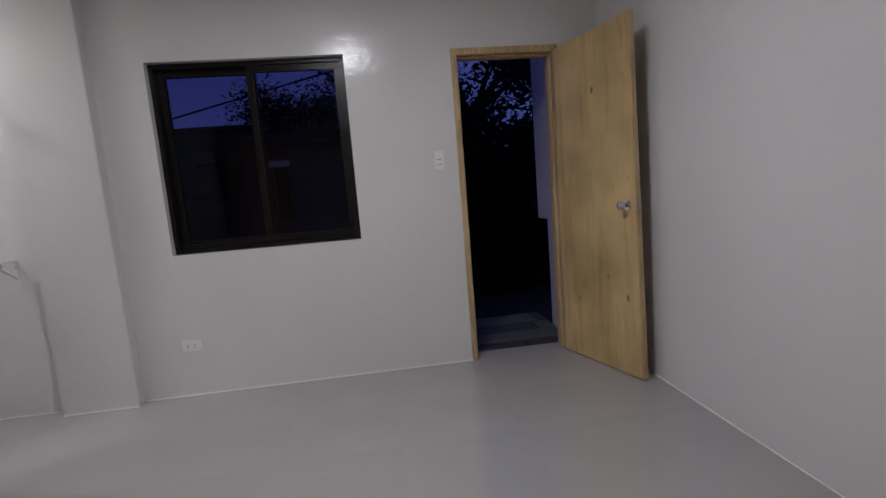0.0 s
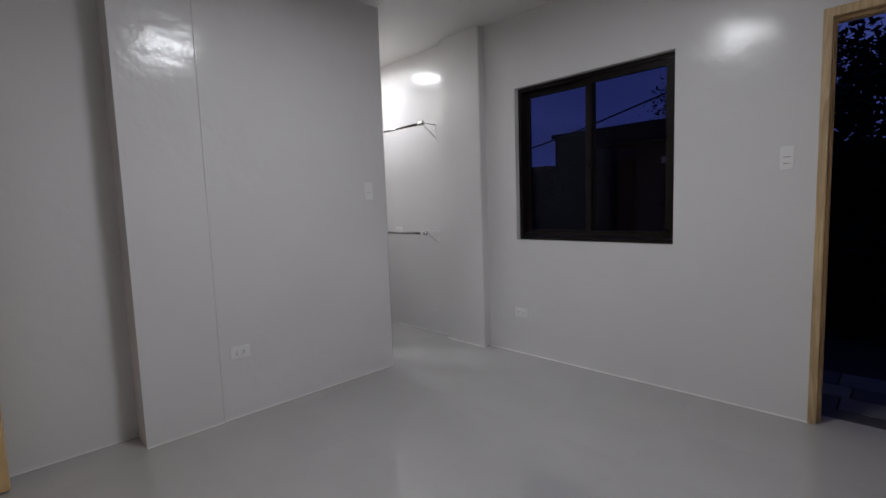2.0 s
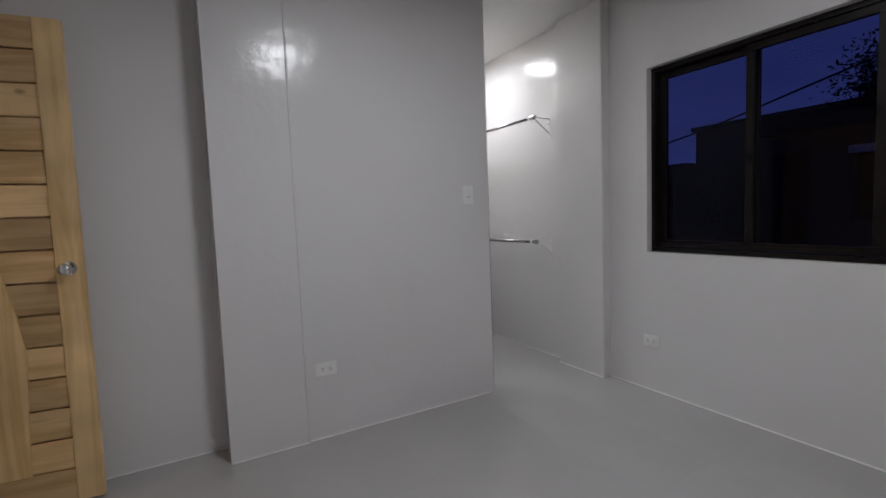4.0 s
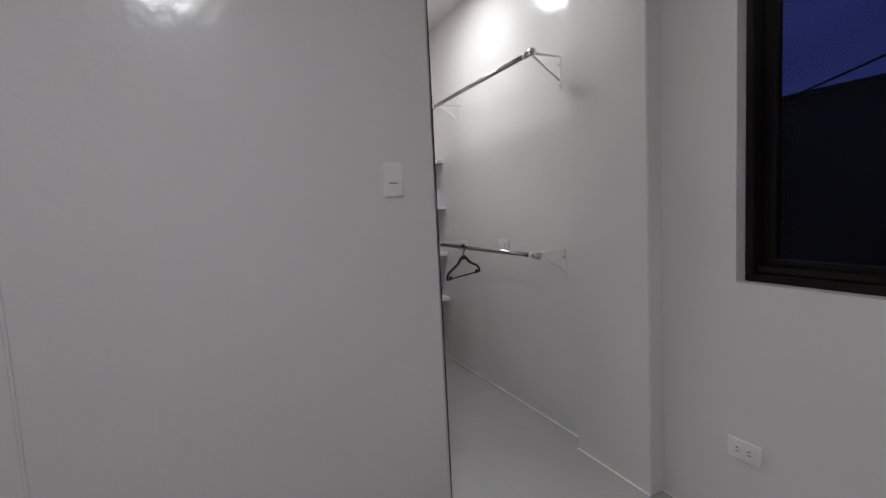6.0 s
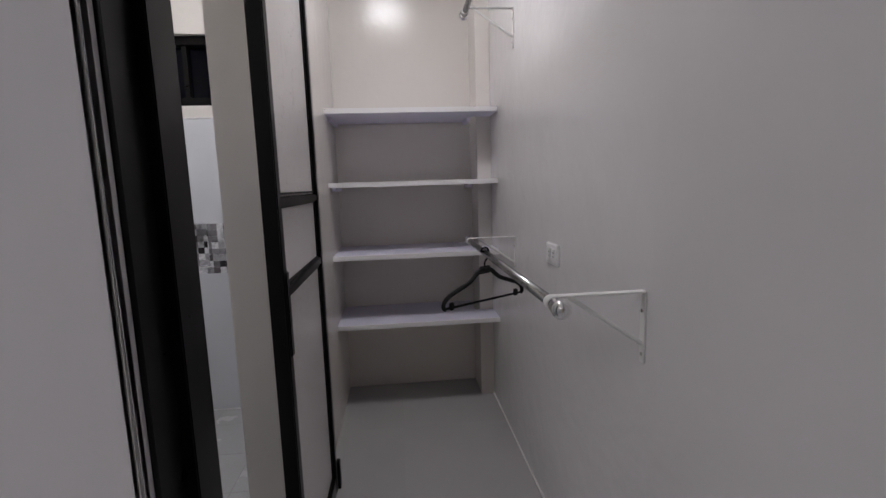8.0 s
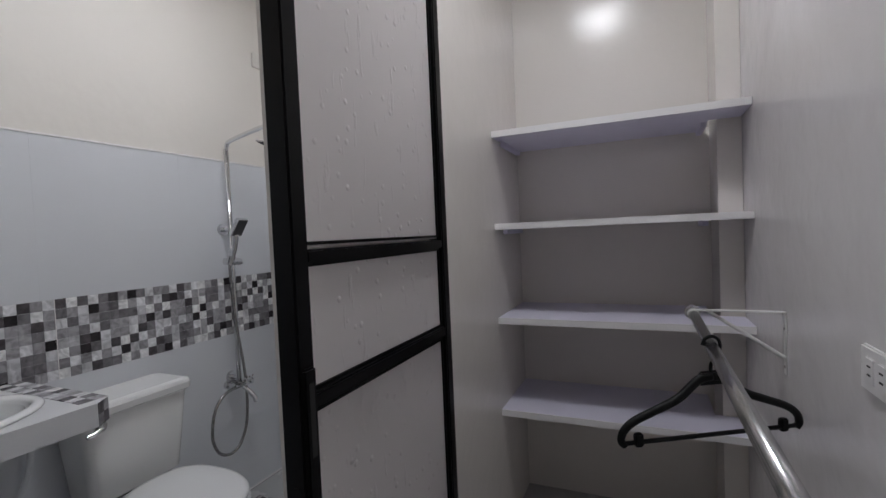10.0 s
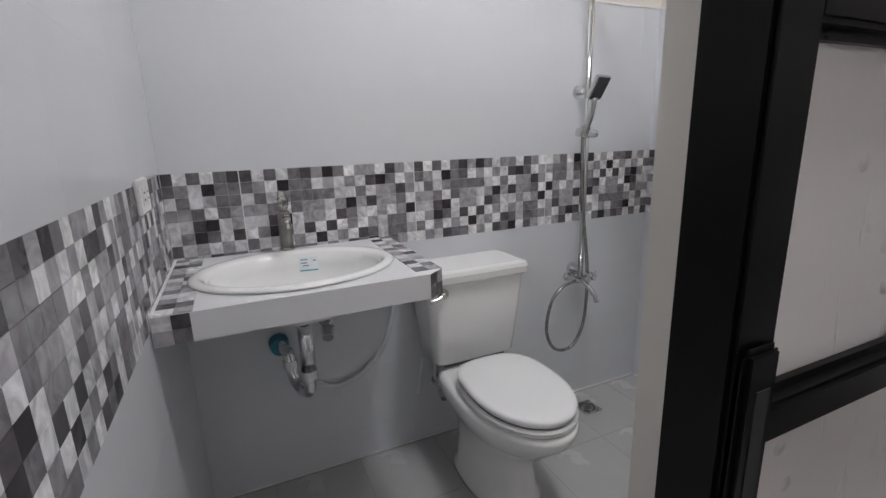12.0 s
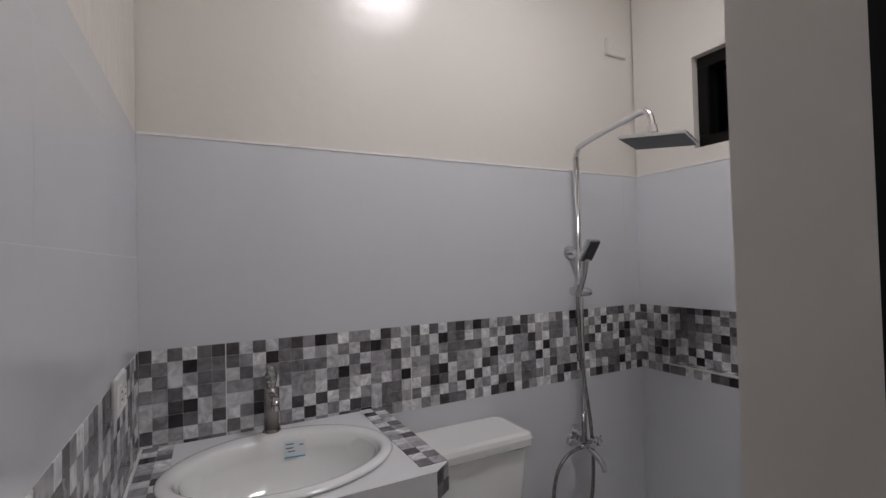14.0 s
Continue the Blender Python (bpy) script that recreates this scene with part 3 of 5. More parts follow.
part("free_stile", nbox(0, 0.10, -PD_T, 0, 0, PD_H, bevel=0.003), M_PINE, pdoor)
part("top_rail", nbox(0.1005, 0.52, -PD_T, -0.001, 2.0, PD_H, bevel=0.002), M_PINE_H, pdoor)
part("bottom_rail", nbox(0.1005, 0.52, -PD_T, -0.001, 0, 0.149, bevel=0.002), M_PINE_H, pdoor)
part("wavy_board", curved_board(0.149, 2.0, wave, 0.52, -PD_T, 0.0), M_PINE, pdoor, "wavy-edged pine board")
part("hinge_stile", nbox(0.5205, PD_W, -PD_T, -0.001, 0, PD_H, bevel=0.003), M_PINE, pdoor)
slat_h = (1.998 - 0.149) / 13
for k in range(13):
    part("slat", nbox(0.098, 0.345, -PD_T + 0.004, -0.008 - 0.001 * (k % 3), 0.149 + k * slat_h + 0.0035, 0.149 + (k + 1) * slat_h - 0.0035, bevel=0.004), M_PINE_H, pdoor)
part("panel_back", nbox(0.098, 0.345, -PD_T + 0.001, -PD_T + 0.006, 0.149, 1.998), M_PINE, pdoor)
for bz in (0.42, 0.66, 1.02, 1.42, 1.80):
    bm = bmesh.new()
    loft(bm, [[(0.55 + a, d, bz + b) for a, b in ((-s, -s), (s, -s), (s, s), (-s, s))] for d, s in ((-0.001, 0.022), (0.010, 0.022), (0.020, 0.003))])
    part("pyramid_block", bm, M_PINE_H, pdoor, "small carved pyramid block")
knob_set(pdoor, 0.052, -PD_T, 1.06, 1, PD_T)
for hz in (0.25, 1.05, 1.85):
    part("hinge", ncyl((PD_W + 0.004, -PD_T + 0.004, hz - 0.045), (PD_W + 0.004, -PD_T + 0.004, hz + 0.045), 0.007, seg=10), M_STEEL, pdoor)


# ---- switches and sockets: local x across, local y out of the wall, local z up ----
def rocker_plate(at, rz, w, h, rockers, label):
    t = thing("light_switch", at, label, "light switch", rz=rz)
    part("plate", nbox(-w / 2, w / 2, -0.001, 0.009, -h / 2, h / 2, bevel=0.003), M_PLATE, t)
    for k in range(rockers):
        zc = (k - (rockers - 1) / 2) * 0.034
        rk = part("rocker", nbox(-0.014, 0.014, 0.006, 0.0125, zc - 0.012, zc + 0.012, bevel=0.002), M_PLATE, t)
        part("gap", nbox(-0.0155, 0.0155, 0.0087, 0.0094, zc - 0.0145, zc - 0.012), M_SLOT, rk, "dark gap under the rocker")
    return t


def socket(at, rz, w, h, label):
    t = thing("wall_socket", at, label, "wall socket", group="wall sockets", rz=rz)
    part("plate", nbox(-w / 2, w / 2, -0.001, 0.009, -h / 2, h / 2, bevel=0.003), M_PLATE, t)
    for sx in (-0.021, 0.021):
        o = part("outlet", nbox(sx - 0.015, sx + 0.015, 0.007, 0.0115, -0.021, 0.021, bevel=0.002), M_PLATE, t)
        for dz in (-0.007, 0.007):
            part("slot", nbox(sx - 0.006, sx + 0.006, 0.0105, 0.0120, dz - 0.0015, dz + 0.0015), M_SLOT, o, "dark pin slot")
    return t


rocker_plate((0.464, N, 1.43), 180, 0.062, 0.122, 2, "white two-gang light switch beside the porch doorway")
rocker_plate((PX, 2.247, 1.364), -90, 0.073, 0.124, 1, "white single rocker light switch on the partition")
socket((-1.277, N, 0.34), 180, 0.118, 0.074, "white double wall socket under the window")
socket((PX, 1.252, 0.398), -90, 0.118, 0.074, "white double wall socket low on the partition")
socket((-2.815, N, 1.002), 180, 0.118, 0.074, "white double wall socket between the closet rails")
socket((BE - 0.006, 1.447, 1.055), 90, 0.118, 0.074, "white double wall socket on the mosaic band")
jb = thing("junction_cover", (-3.812, BS - 0.006, 2.2), "blank cream-painted cover plate high in the bathroom corner", "cover plate")
part("plate", nbox(-0.058, 0.058, -0.001, 0.012, -0.037, 0.037, bevel=0.003), M_CREAM, jb)
part("knockout", nbox(-0.02, 0.02, 0.010, 0.0135, -0.012, 0.012, bevel=0.001), M_CREAM, jb)

# ---- sliding door of the bathroom ----
FY0, FY1 = 2.428, 2.470
sdoor = thing("sliding_door", (-2.775, FY0, 0.012), "black aluminium sliding door with frosted panels, slid open", "sliding door")
ox = 2.775
SX0, SX1 = -3.085 + ox, -2.472 + ox
DT = FY1 - FY0
DH = 2.13
part("stile", nbox(SX1 - 0.037, SX1, 0, DT, 0, DH, bevel=0.003), M_BLACK, sdoor)
part("stile", nbox(SX0, SX0 + 0.035, 0, DT, 0, DH, bevel=0.003), M_BLACK, sdoor)
for z0, z1 in ((0, 0.07), (0.956, 0.982), (1.196, 1.219), (DH - 0.06, DH)):
    part("rail", nbox(SX0 + 0.034, SX1 - 0.036, 0.004, DT - 0.002, z0, z1, bevel=0.003), M_BLACK, sdoor)
for z0, z1 in ((0.065, 0.955), (0.978, 1.20), (1.222, DH - 0.055)):
    p = part("pane", nbox(SX0 + 0.030, SX1 - 0.032, 0.020, 0.025, z0, z1), M_FROST, sdoor, "frosted textured translucent panel")
    part("gasket", rect_frame(SX0 + 0.033, SX1 - 0.035, z0 + 0.004, z1 - 0.004, 0.006, 0.024, 0.030, bevel=0.0), M_BLACK, p)
pull = part("pull_handle", nbox(SX1 - 0.034, SX1 - 0.004, DT - 0.001, DT + 0.006, 0.80, 1.03, bevel=0.004), M_BLACK, sdoor, "black recessed pull handle")
part("recess", nbox(SX1 - 0.026, SX1 - 0.014, DT + 0.005, DT + 0.0065, 0.885, 1.005), M_SLOT, pull)
part("lock", ncyl((SX1 + 0.001, DT * 0.6, 0.83), (SX1 - 0.004, DT * 0.6, 0.83), 0.010, seg=16), M_BLACK, sdoor, "black latch in the stile")
track = thing("door_track", (-2.53, CS, 2.15), "black aluminium overhead sliding track", "door track", kind="structure")
part("rail", nbox(-0.60, 0.47, 0.001, 0.062, 0.0, 0.05, bevel=0.003), M_BLACK, track)
part("lip", nbox(-0.60, 0.47, 0.058, 0.062, -0.03, 0.0), M_BLACK, track)
structure("door_jamb", box(nbox(-2.045, -1.966, 2.4205, 2.447, 0, 2.149, bevel=0.002), -1.9655, -1.898, 2.4205, 2.429, 0, 2.149), M_BLACK, "black aluminium jamb profile at the partition's end", "door jamb")
structure("door_stop", nbox(-3.125, -3.092, CS + 0.0, 2.480, 0, 0.12, bevel=0.002), M_BLACK, "black aluminium floor guide of the sliding door", "door guide")

# ---- closet shelves ----
for k, zt in enumerate((0.522, 0.897, 1.277, 1.645)):
    sh = thing("closet_shelf", (CW, CS, zt), "white laminated closet shelf board, empty", "shelf", group="closet shelves")
    bm = bmesh.new()
    ring = [(0.001, 0.001), (0.412, 0.001), (0.412, 0.879), (0.226, 0.879), (0.226, 0.776), (0.001, 0.776)]
    loft(bm, [[(x, y, z) for x, y in ring] for z in (-0.024, 0.0)])
    part("board", bm, M_SHELF, sh)
    part("edge_band", nbox(0.412, 0.4145, 0.001, 0.879, -0.0245, 0.0005), M_PLATE, sh, "white edge band")
    for y0 in (0.002, 0.752):
        part("cleat", nbox(0.03, 0.30 if y0 < 0.5 else 0.21, y0, y0 + 0.020, -0.044, -0.0245, bevel=0.002), M_SHELF, sh)


# ---- clothes rails ----
def clothes_rail(z, label):
    x0, x1, y = -3.383, -2.180, 3.090
    t = thing("clothes_rail", (x1, y, z), label, "clothes rail", group="closet clothes rails")
    part("tube", ncyl((0, 0, 0), (x0 - x1, 0, 0), 0.0125, seg=24), M_RAIL, t, smooth=True)
    for s, xe in ((1, 0.0), (-1, x0 - x1)):
        bm = ball(bmesh.new(), (xe + s * 0.012, 0, 0), 0.021, 20, 14)
        part("end_ball", bm, M_CHROME, t, "chrome ball end", smooth=True)
        part("collar", ncyl((xe - s * 0.018, 0, 0), (xe - s * 0.002, 0, 0), 0.017, seg=20), M_CHROME, t)
    for xb in (-0.045, x0 - x1 + 0.035):
        b = part("bracket", nbox(xb - 0.011, xb + 0.011, 0.0, N - y, 0.012, 0.0155, bevel=0.001), M_BRACKET, t, "white steel wall bracket")
        part("upright", nbox(xb - 0.011, xb + 0.011, N - y - 0.0035, N - y - 0.0002, -0.150, 0.012, bevel=0.001), M_BRACKET, b)
        bm = bmesh.new()
        tube(bm, [(xb, 0.035, 0.011), (xb, N - y - 0.004, -0.105)], 0.005, 8, straight=True)
        part("brace", bm, M_BRACKET, b)
        part("hook_saddle", ncyl((xb - 0.012, 0, 0), (xb + 0.012, 0, 0), 0.0155, seg=16), M_BRACKET, b)
        for sz in (-0.03, -0.13):
            part("screw", ncyl((xb, N - y - 0.003, sz), (xb, N - y - 0.006, sz), 0.004, seg=8), M_STEEL, b)
    return t


clothes_rail(1.984, "upper chrome clothes rail on white wall brackets")
clothes_rail(0.992, "lower chrome clothes rail on white wall brackets")


# ---- hanger on the lower rail ----
hanger = thing("clothes_hanger", (-3.0, 3.090, 1.0065), "black plastic clothes hanger hung on the lower rail", "hanger", rz=math.degrees(math.atan2(0.346, -0.208)))
hook = [(0.0, 0, -0.078), (0.0, 0, -0.056), (0.010, 0, -0.042), (0.021, 0, -0.024), (0.019, 0, -0.006), (0.004, 0, 0.0035), (-0.012, 0, -0.001), (-0.0185, 0, -0.014)]
part("hook", ntube(hook, 0.0036, 10, 6), M_HANGER, hanger, smooth=True)
for s in (-1, 1):
    arm = [(0.0, 0, -0.080), (s * 0.03, 0, -0.086), (s * 0.075, 0, -0.120), (s * 0.125, 0, -0.140), (s * 0.172, 0, -0.158), (s * 0.196, 0, -0.176), (s * 0.203, 0, -0.196), (s * 0.195, 0, -0.207)]
    part("arm", ntube(arm, lambda t: 0.0095 - 0.002 * t, 10, 6), M_HANGER, hanger, smooth=True)
    part("clip", nbox(s * 0.165 - 0.009, s * 0.165 + 0.009, -0.007, 0.007, -0.212, -0.184, bevel=0.003), M_HANGER, hanger)
part("neck", nbox(-0.028, 0.028, -0.005, 0.005, -0.098, -0.068, bevel=0.004), M_HANGER, hanger)
part("trouser_bar", ntube([(-0.195, 0, -0.203), (0.195, 0, -0.203)], 0.0048, 10, straight=True), M_HANGER, hanger)

# ---- washstand counter ----
CX0, CX1, CY0, CY1, CZ0, CZ1 = -2.700, BE - 0.007, BS + 0.001, 1.602, 0.765, 0.829
bx, by, ba, bb = -2.366, 1.372, 0.262, 0.205
counter = thing("washstand_counter", (0, 0, 0), "white tiled washstand counter with mosaic edges", "counter")
bm = bmesh.new()
outer = [(CX0, CY0), (CX0, CY1 - 0.035), (CX0 + 0.045, CY1), (CX1, CY1), (CX1, CY0)]
n = 48
hole = [(bx + (ba - 0.03) * math.cos(2 * math.pi * k / n), by + (bb - 0.03) * math.sin(2 * math.pi * k / n)) for k in range(n)]


def ray_to_outline(a):
    d = Vector((math.cos(a), math.sin(a)))
    best = None
    for i in range(len(outer)):
        p, q = Vector(outer[i]), Vector(outer[(i + 1) % len(outer)])
        e = q - p
        den = d.x * e.y - d.y * e.x
        if abs(den) < 1e-9:
            continue
        w = p - Vector((bx, by))
        t = (w.x * e.y - w.y * e.x) / den
        u = (w.x * d.y - w.y * d.x) / den
        if t > 0 and -1e-6 <= u <= 1 + 1e-6 and (best is None or t < best):
            best = t
    return (bx + d.x * best, by + d.y * best)


angles = sorted([2 * math.pi * k / n for k in range(n)] + [math.atan2(y - by, x - bx) % (2 * math.pi) for x, y in outer])
ro = [ray_to_outline(a) for a in angles]
ri = [(bx + (ba - 0.03) * math.cos(a), by + (bb - 0.03) * math.sin(a)) for a in angles]
rows = [[bm.verts.new((x, y, z)) for x, y in r] for r, z in ((ri, CZ1), (ro, CZ1), (ro, CZ0), (ri, CZ0))]
for a, b in zip(rows, rows[1:] + rows[:1]):
    for k in range(len(angles)):
        k2 = (k + 1) % len(angles)
        bm.faces.new((a[k], a[k2], b[k2], b[k]))
part("slab", bm, M_BTILE_LIT, counter)
part("grout_line", nbox(CX1 - 0.005, CX1 + 0.0005, CY0, CY1 - 0.001, CZ1 - 0.001, CZ1 + 0.004), M_GROUT, counter, "white grout line at the wall")

# ---- basin ----
basin = thing("wash_basin", (bx, by, CZ1), "white oval ceramic drop-in wash basin", "wash basin")
bm = bmesh.new()
rings = []
for a, b, dy, z in ((ba - 0.004, bb - 0.004, 0, 0.0005), (ba, bb, 0, 0.004), (ba - 0.003, bb - 0.003, 0, 0.008), (ba - 0.010, bb - 0.010, 0, 0.0115), (ba - 0.020, bb - 0.022, 0.002, 0.0135), (ba - 0.030, bb - 0.038, 0.010, 0.0115), (ba - 0.037, bb - 0.050, 0.016, 0.004), (ba - 0.042, bb - 0.055, 0.016, -0.03), (ba - 0.060, bb - 0.068, 0.016, -0.075), (ba - 0.105, bb - 0.100, 0.016, -0.115), (ba - 0.170, bb - 0.150, 0.016, -0.132), (0.024, 0.024, 0.016, -0.138)):
    rings.append(oval(0, dy, z, a, b, 56))
loft(bm, rings, cap0=False)
bowl = part("bowl", bm, M_CERAMIC, basin, smooth=True)
bm = bmesh.new()
rings = [oval(0, 0.01, z, a, b, 40) for a, b, z in ((ba - 0.045, bb - 0.045, -0.002), (ba - 0.06, bb - 0.06, -0.06), (ba - 0.11, bb - 0.1, -0.115), (0.05, 0.05, -0.142))]
part("underside", loft(bm, rings, cap0=False), M_CERAMIC, basin, smooth=True)
part("drain_ring", ncyl((0, 0.016, -0.1385), (0, 0.016, -0.135), 0.023, seg=24), M_CHROME, basin, "chrome drain ring")
st = part("sticker", nbox(-0.027, 0.027, -0.0008, 0.0008, -0.022, 0.022), M_STICKER, basin, "paper maker's sticker with teal stripe", at=(-0.046, -0.1285, -0.026), turn=(14, 0, -8))
part("stripe", nbox(-0.026, 0.026, 0.0008, 0.0013, -0.020, -0.0165), M_TEAL, st)
for k, (a, b, z) in enumerate(((0.002, 0.022, 0.014), (0.004, 0.022, 0.004), (0.000, 0.018, -0.004), (-0.022, -0.012, 0.010))):
    part("print_bar", nbox(a, b, 0.0008, 0.0013, z - 0.0014, z + 0.0014), M_TEAL if k == 0 else M_INK, st)

# ---- tap ----
tap = thing("basin_tap", (bx + 0.004, 1.186, CZ1 + 0.0145), "brushed steel pillar tap on the basin rim", "tap")
part("base_ring", ncyl((0, 0, 0), (0, 0, 0.006), 0.024, 0.022, 24), M_STEEL, tap)
part("body", ncyl((0, 0, 0.005), (0, 0, 0.115), 0.0190, 0.0180, 24), M_TAP, tap, smooth=True)
part("neck", ncyl((0, 0, 0.115), (0, 0, 0.128), 0.012, 0.014, 20), M_STEEL, tap)
part("spout", ntube([(0, 0.004, 0.098), (0, 0.04, 0.103), (0, 0.075, 0.098), (0, 0.088, 0.088)], 0.010, 14), M_STEEL, tap, smooth=True)
part("aerator", ncyl((0, 0.088, 0.090), (0, 0.090, 0.078), 0.0105, seg=18), M_CHROME, tap)
part("handle", loft(bmesh.new(), [oval(0, 0, z, r, r, 20) for z, r in ((0.126, 0.013), (0.135, 0.0165), (0.15, 0.0165), (0.16, 0.011), (0.172, 0.0125), (0.176, 0.006))]), M_STEEL, tap, smooth=True)
part("lever", ntube([(0, 0, 0.155), (0.004, -0.02, 0.172)], 0.004, 10, straight=True), M_STEEL, tap)

# ---- waste trap and supply under the counter ----
trap = thing("waste_trap", (bx, 1.385, 0.692), "chrome bottle waste trap under the basin", "waste pipe")
part("waste_flange", ncyl((0, 0, 0.012), (0, 0, -0.012), 0.032, 0.026, 24), M_NOZZLE, trap, "dark rubber flange")
part("tailpiece", ncyl((0, 0, -0.008), (0, 0, -0.17), 0.021, 0.020, 24), M_CHROME, trap, smooth=True)
part("upper_nut", ncyl((0, 0, -0.155), (0, 0, -0.18), 0.025, seg=8), M_CHROME, trap)
part("u_bend", ntube([(0, 0, -0.165), (0, 0, -0.195), (0.004, -0.018, -0.230), (0.016, -0.055, -0.245), (0.030, -0.09, -0.232), (0.037, -0.108, -0.205), (0.040, -0.112, -0.175), (0.042, -0.118, -0.150)], 0.0175, 16), M_CHROME, trap, smooth=True)
part("lower_nut", ncyl((0.040, -0.112, -0.192), (0.040, -0.113, -0.167), 0.022, seg=8), M_CHROME, trap)
part("outlet_arm", ntube([(0.042, -0.116, -0.155), (0.044, -0.13, -0.145), (0.050, -0.17, -0.155), (0.056, 1.117 - 1.385, -0.170)], 0.016, 14), M_CHROME, trap, smooth=True)
part("wall_flange", ncyl((0.058, 1.160 - 1.385, -0.172), (0.058, 1.1155 - 1.385, -0.172), 0.028, 0.032, 24), M_BLUE, trap, "blue plastic wall cap")

valve = thing("angle_valve", (-2.462, BS, 0.575), "small chrome angle valve on the tiled wall", "angle valve", group="angle valves")
part("rosette", ncyl((0, 0.0, 0), (0, 0.006, 0), 0.024, seg=20), M_CHROME, valve)
part("body", ncyl((0, 0.004, 0), (0, 0.070, 0), 0.019, seg=16), M_CHROME, valve, smooth=True)
part("outlet", ncyl((0, 0.045, -0.004), (0, 0.045, 0.042), 0.015, seg=14), M_CHROME, valve)
part("handle", ncyl((0.004, 0.064, -0.012), (0.010, 0.100, -0.030), 0.022, 0.018, 8), M_CHROME, valve)
part("supply_hose", ntube([(0, 0.045, 0.032), (-0.012, 0.048, 0.075), (-0.035, 0.05, 0.10), (-0.03, 0.06, 0.15), (0.02, 0.07, 0.19)], 0.0075, 10), M_NOZZLE, valve, "braided dark supply hose", smooth=True)
valve2 = copy_thing(valve, pose(-2.865, BS, 0.245))
tagged(valve2, "chrome angle valve behind the toilet bowl")

hose = tagged(part("flexible_hose", ntube([(-2.690, 1.155, 0.764), (-2.698, 1.150, 0.66), (-2.690, 1.142, 0.54), (-2.640, 1.136, 0.42), (-2.560, 1.132, 0.345), (-2.480, 1.130, 0.325), (-2.410, 1.128, 0.355), (-2.385, 1.122, 0.385)], 0.0085, 12), M_HOSE, smooth=True), "thin white flexible hose looping under the counter", "hose")

# ---- toilet ----
toilet = thing("toilet", (-2.948, BS, 0), "white ceramic close-coupled toilet with closed lid", "toilet")


def rr(cx, w, y0, y1, z, r=0.03, k=5):
    """A rounded rectangle outline."""
    out = []
    x0, x1 = cx - w / 2, cx + w / 2
    for cxx, cyy, a0 in ((x1 - r, y1 - r, 0), (x0 + r, y1 - r, 90), (x0 + r, y0 + r, 180), (x1 - r, y0 + r, 270)):
        for i in range(k + 1):
            a = radians(a0 + 90 * i / k)
            out.append((cxx + r * math.cos(a), cyy + r * math.sin(a), z))
    return out


tank = part("tank", loft(bmesh.new(), [rr(0, 0.29, 0.03, 0.172, 0.388, 0.035), rr(0, 0.315, 0.02, 0.185, 0.40, 0.035), rr(0, 0.345, 0.016, 0.192, 0.55, 0.03), rr(0, 0.372, 0.012, 0.198, 0.682, 0.028), rr(0, 0.368, 0.014, 0.196, 0.69, 0.028)]), M_CERAMIC, toilet, smooth=False)
for p in tank.data.polygons:
    p.use_smooth = abs(p.normal.z) < 0.9
part("tank_lid", loft(bmesh.new(), [rr(0, 0.385, 0.008, 0.205, 0.688, 0.025), rr(0, 0.398, 0.004, 0.212, 0.694, 0.028), rr(0, 0.400, 0.003, 0.214, 0.716, 0.028), rr(0, 0.392, 0.007, 0.208, 0.728, 0.028), rr(0, 0.36, 0.02, 0.19, 0.733, 0.03)]), M_CERAMIC, toilet)
lev = part("flush_lever", ncyl((0.138, 0.194, 0.664), (0.138, 0.212, 0.664), 0.019, seg=20), M_CHROME, toilet, "chrome flush lever")
part("lever_arm", ntube([(0.138, 0.214, 0.664), (0.145, 0.223, 0.660), (0.172, 0.226, 0.652), (0.188, 0.224, 0.650)], 0.008, 10), M_CHROME, lev, smooth=True)


def egg(z, w, y0, y1, n=44, sq=2.3):
    """An egg-shaped outline, blunt towards the tank and round in front."""
    out = []
    ym = y0 + (y1 - y0) * 0.46
    for k in range(n):
        t = 2 * math.pi * k / n
        c, s = math.cos(t), math.sin(t)
        p = 2.05 if s > 0 else 3.0
        x = w / 2 * math.copysign(abs(c) ** (2 / p), c)
        y = (y1 - ym) * abs(s) ** (2 / p) if s > 0 else (ym - y0) * math.copysign(abs(s) ** (2 / p), s)
        out.append((x, ym + y, z))
    return out


part("bowl", loft(bmesh.new(), [egg(0.0, 0.235, 0.14, 0.50), egg(0.02, 0.24, 0.135, 0.505), egg(0.045, 0.215, 0.15, 0.485), egg(0.14, 0.20, 0.15, 0.475), egg(0.21, 0.215, 0.14, 0.50), egg(0.27, 0.272, 0.11, 0.585), egg(0.32, 0.322, 0.09, 0.640), egg(0.352, 0.332, 0.085, 0.658), egg(0.368, 0.326, 0.087, 0.655), egg(0.374, 0.29, 0.1, 0.63)]), M_CERAMIC, toilet, smooth=True)
part("seat", loft(bmesh.new(), [egg(0.374, 0.28, 0.245, 0.632), egg(0.378, 0.302, 0.235, 0.647), egg(0.390, 0.306, 0.232, 0.650), egg(0.396, 0.292, 0.238, 0.642)]), M_SEAT, toilet)
# Dark disc between seat and lid; its colour stands for the gap's shade.
part("seat_gap_shade", loft(bmesh.new(), [egg(0.3955, 0.286, 0.25, 0.634), egg(0.4018, 0.286, 0.25, 0.634)]), M_NOZZLE, toilet, "dark filler standing in for the shade between seat and lid")
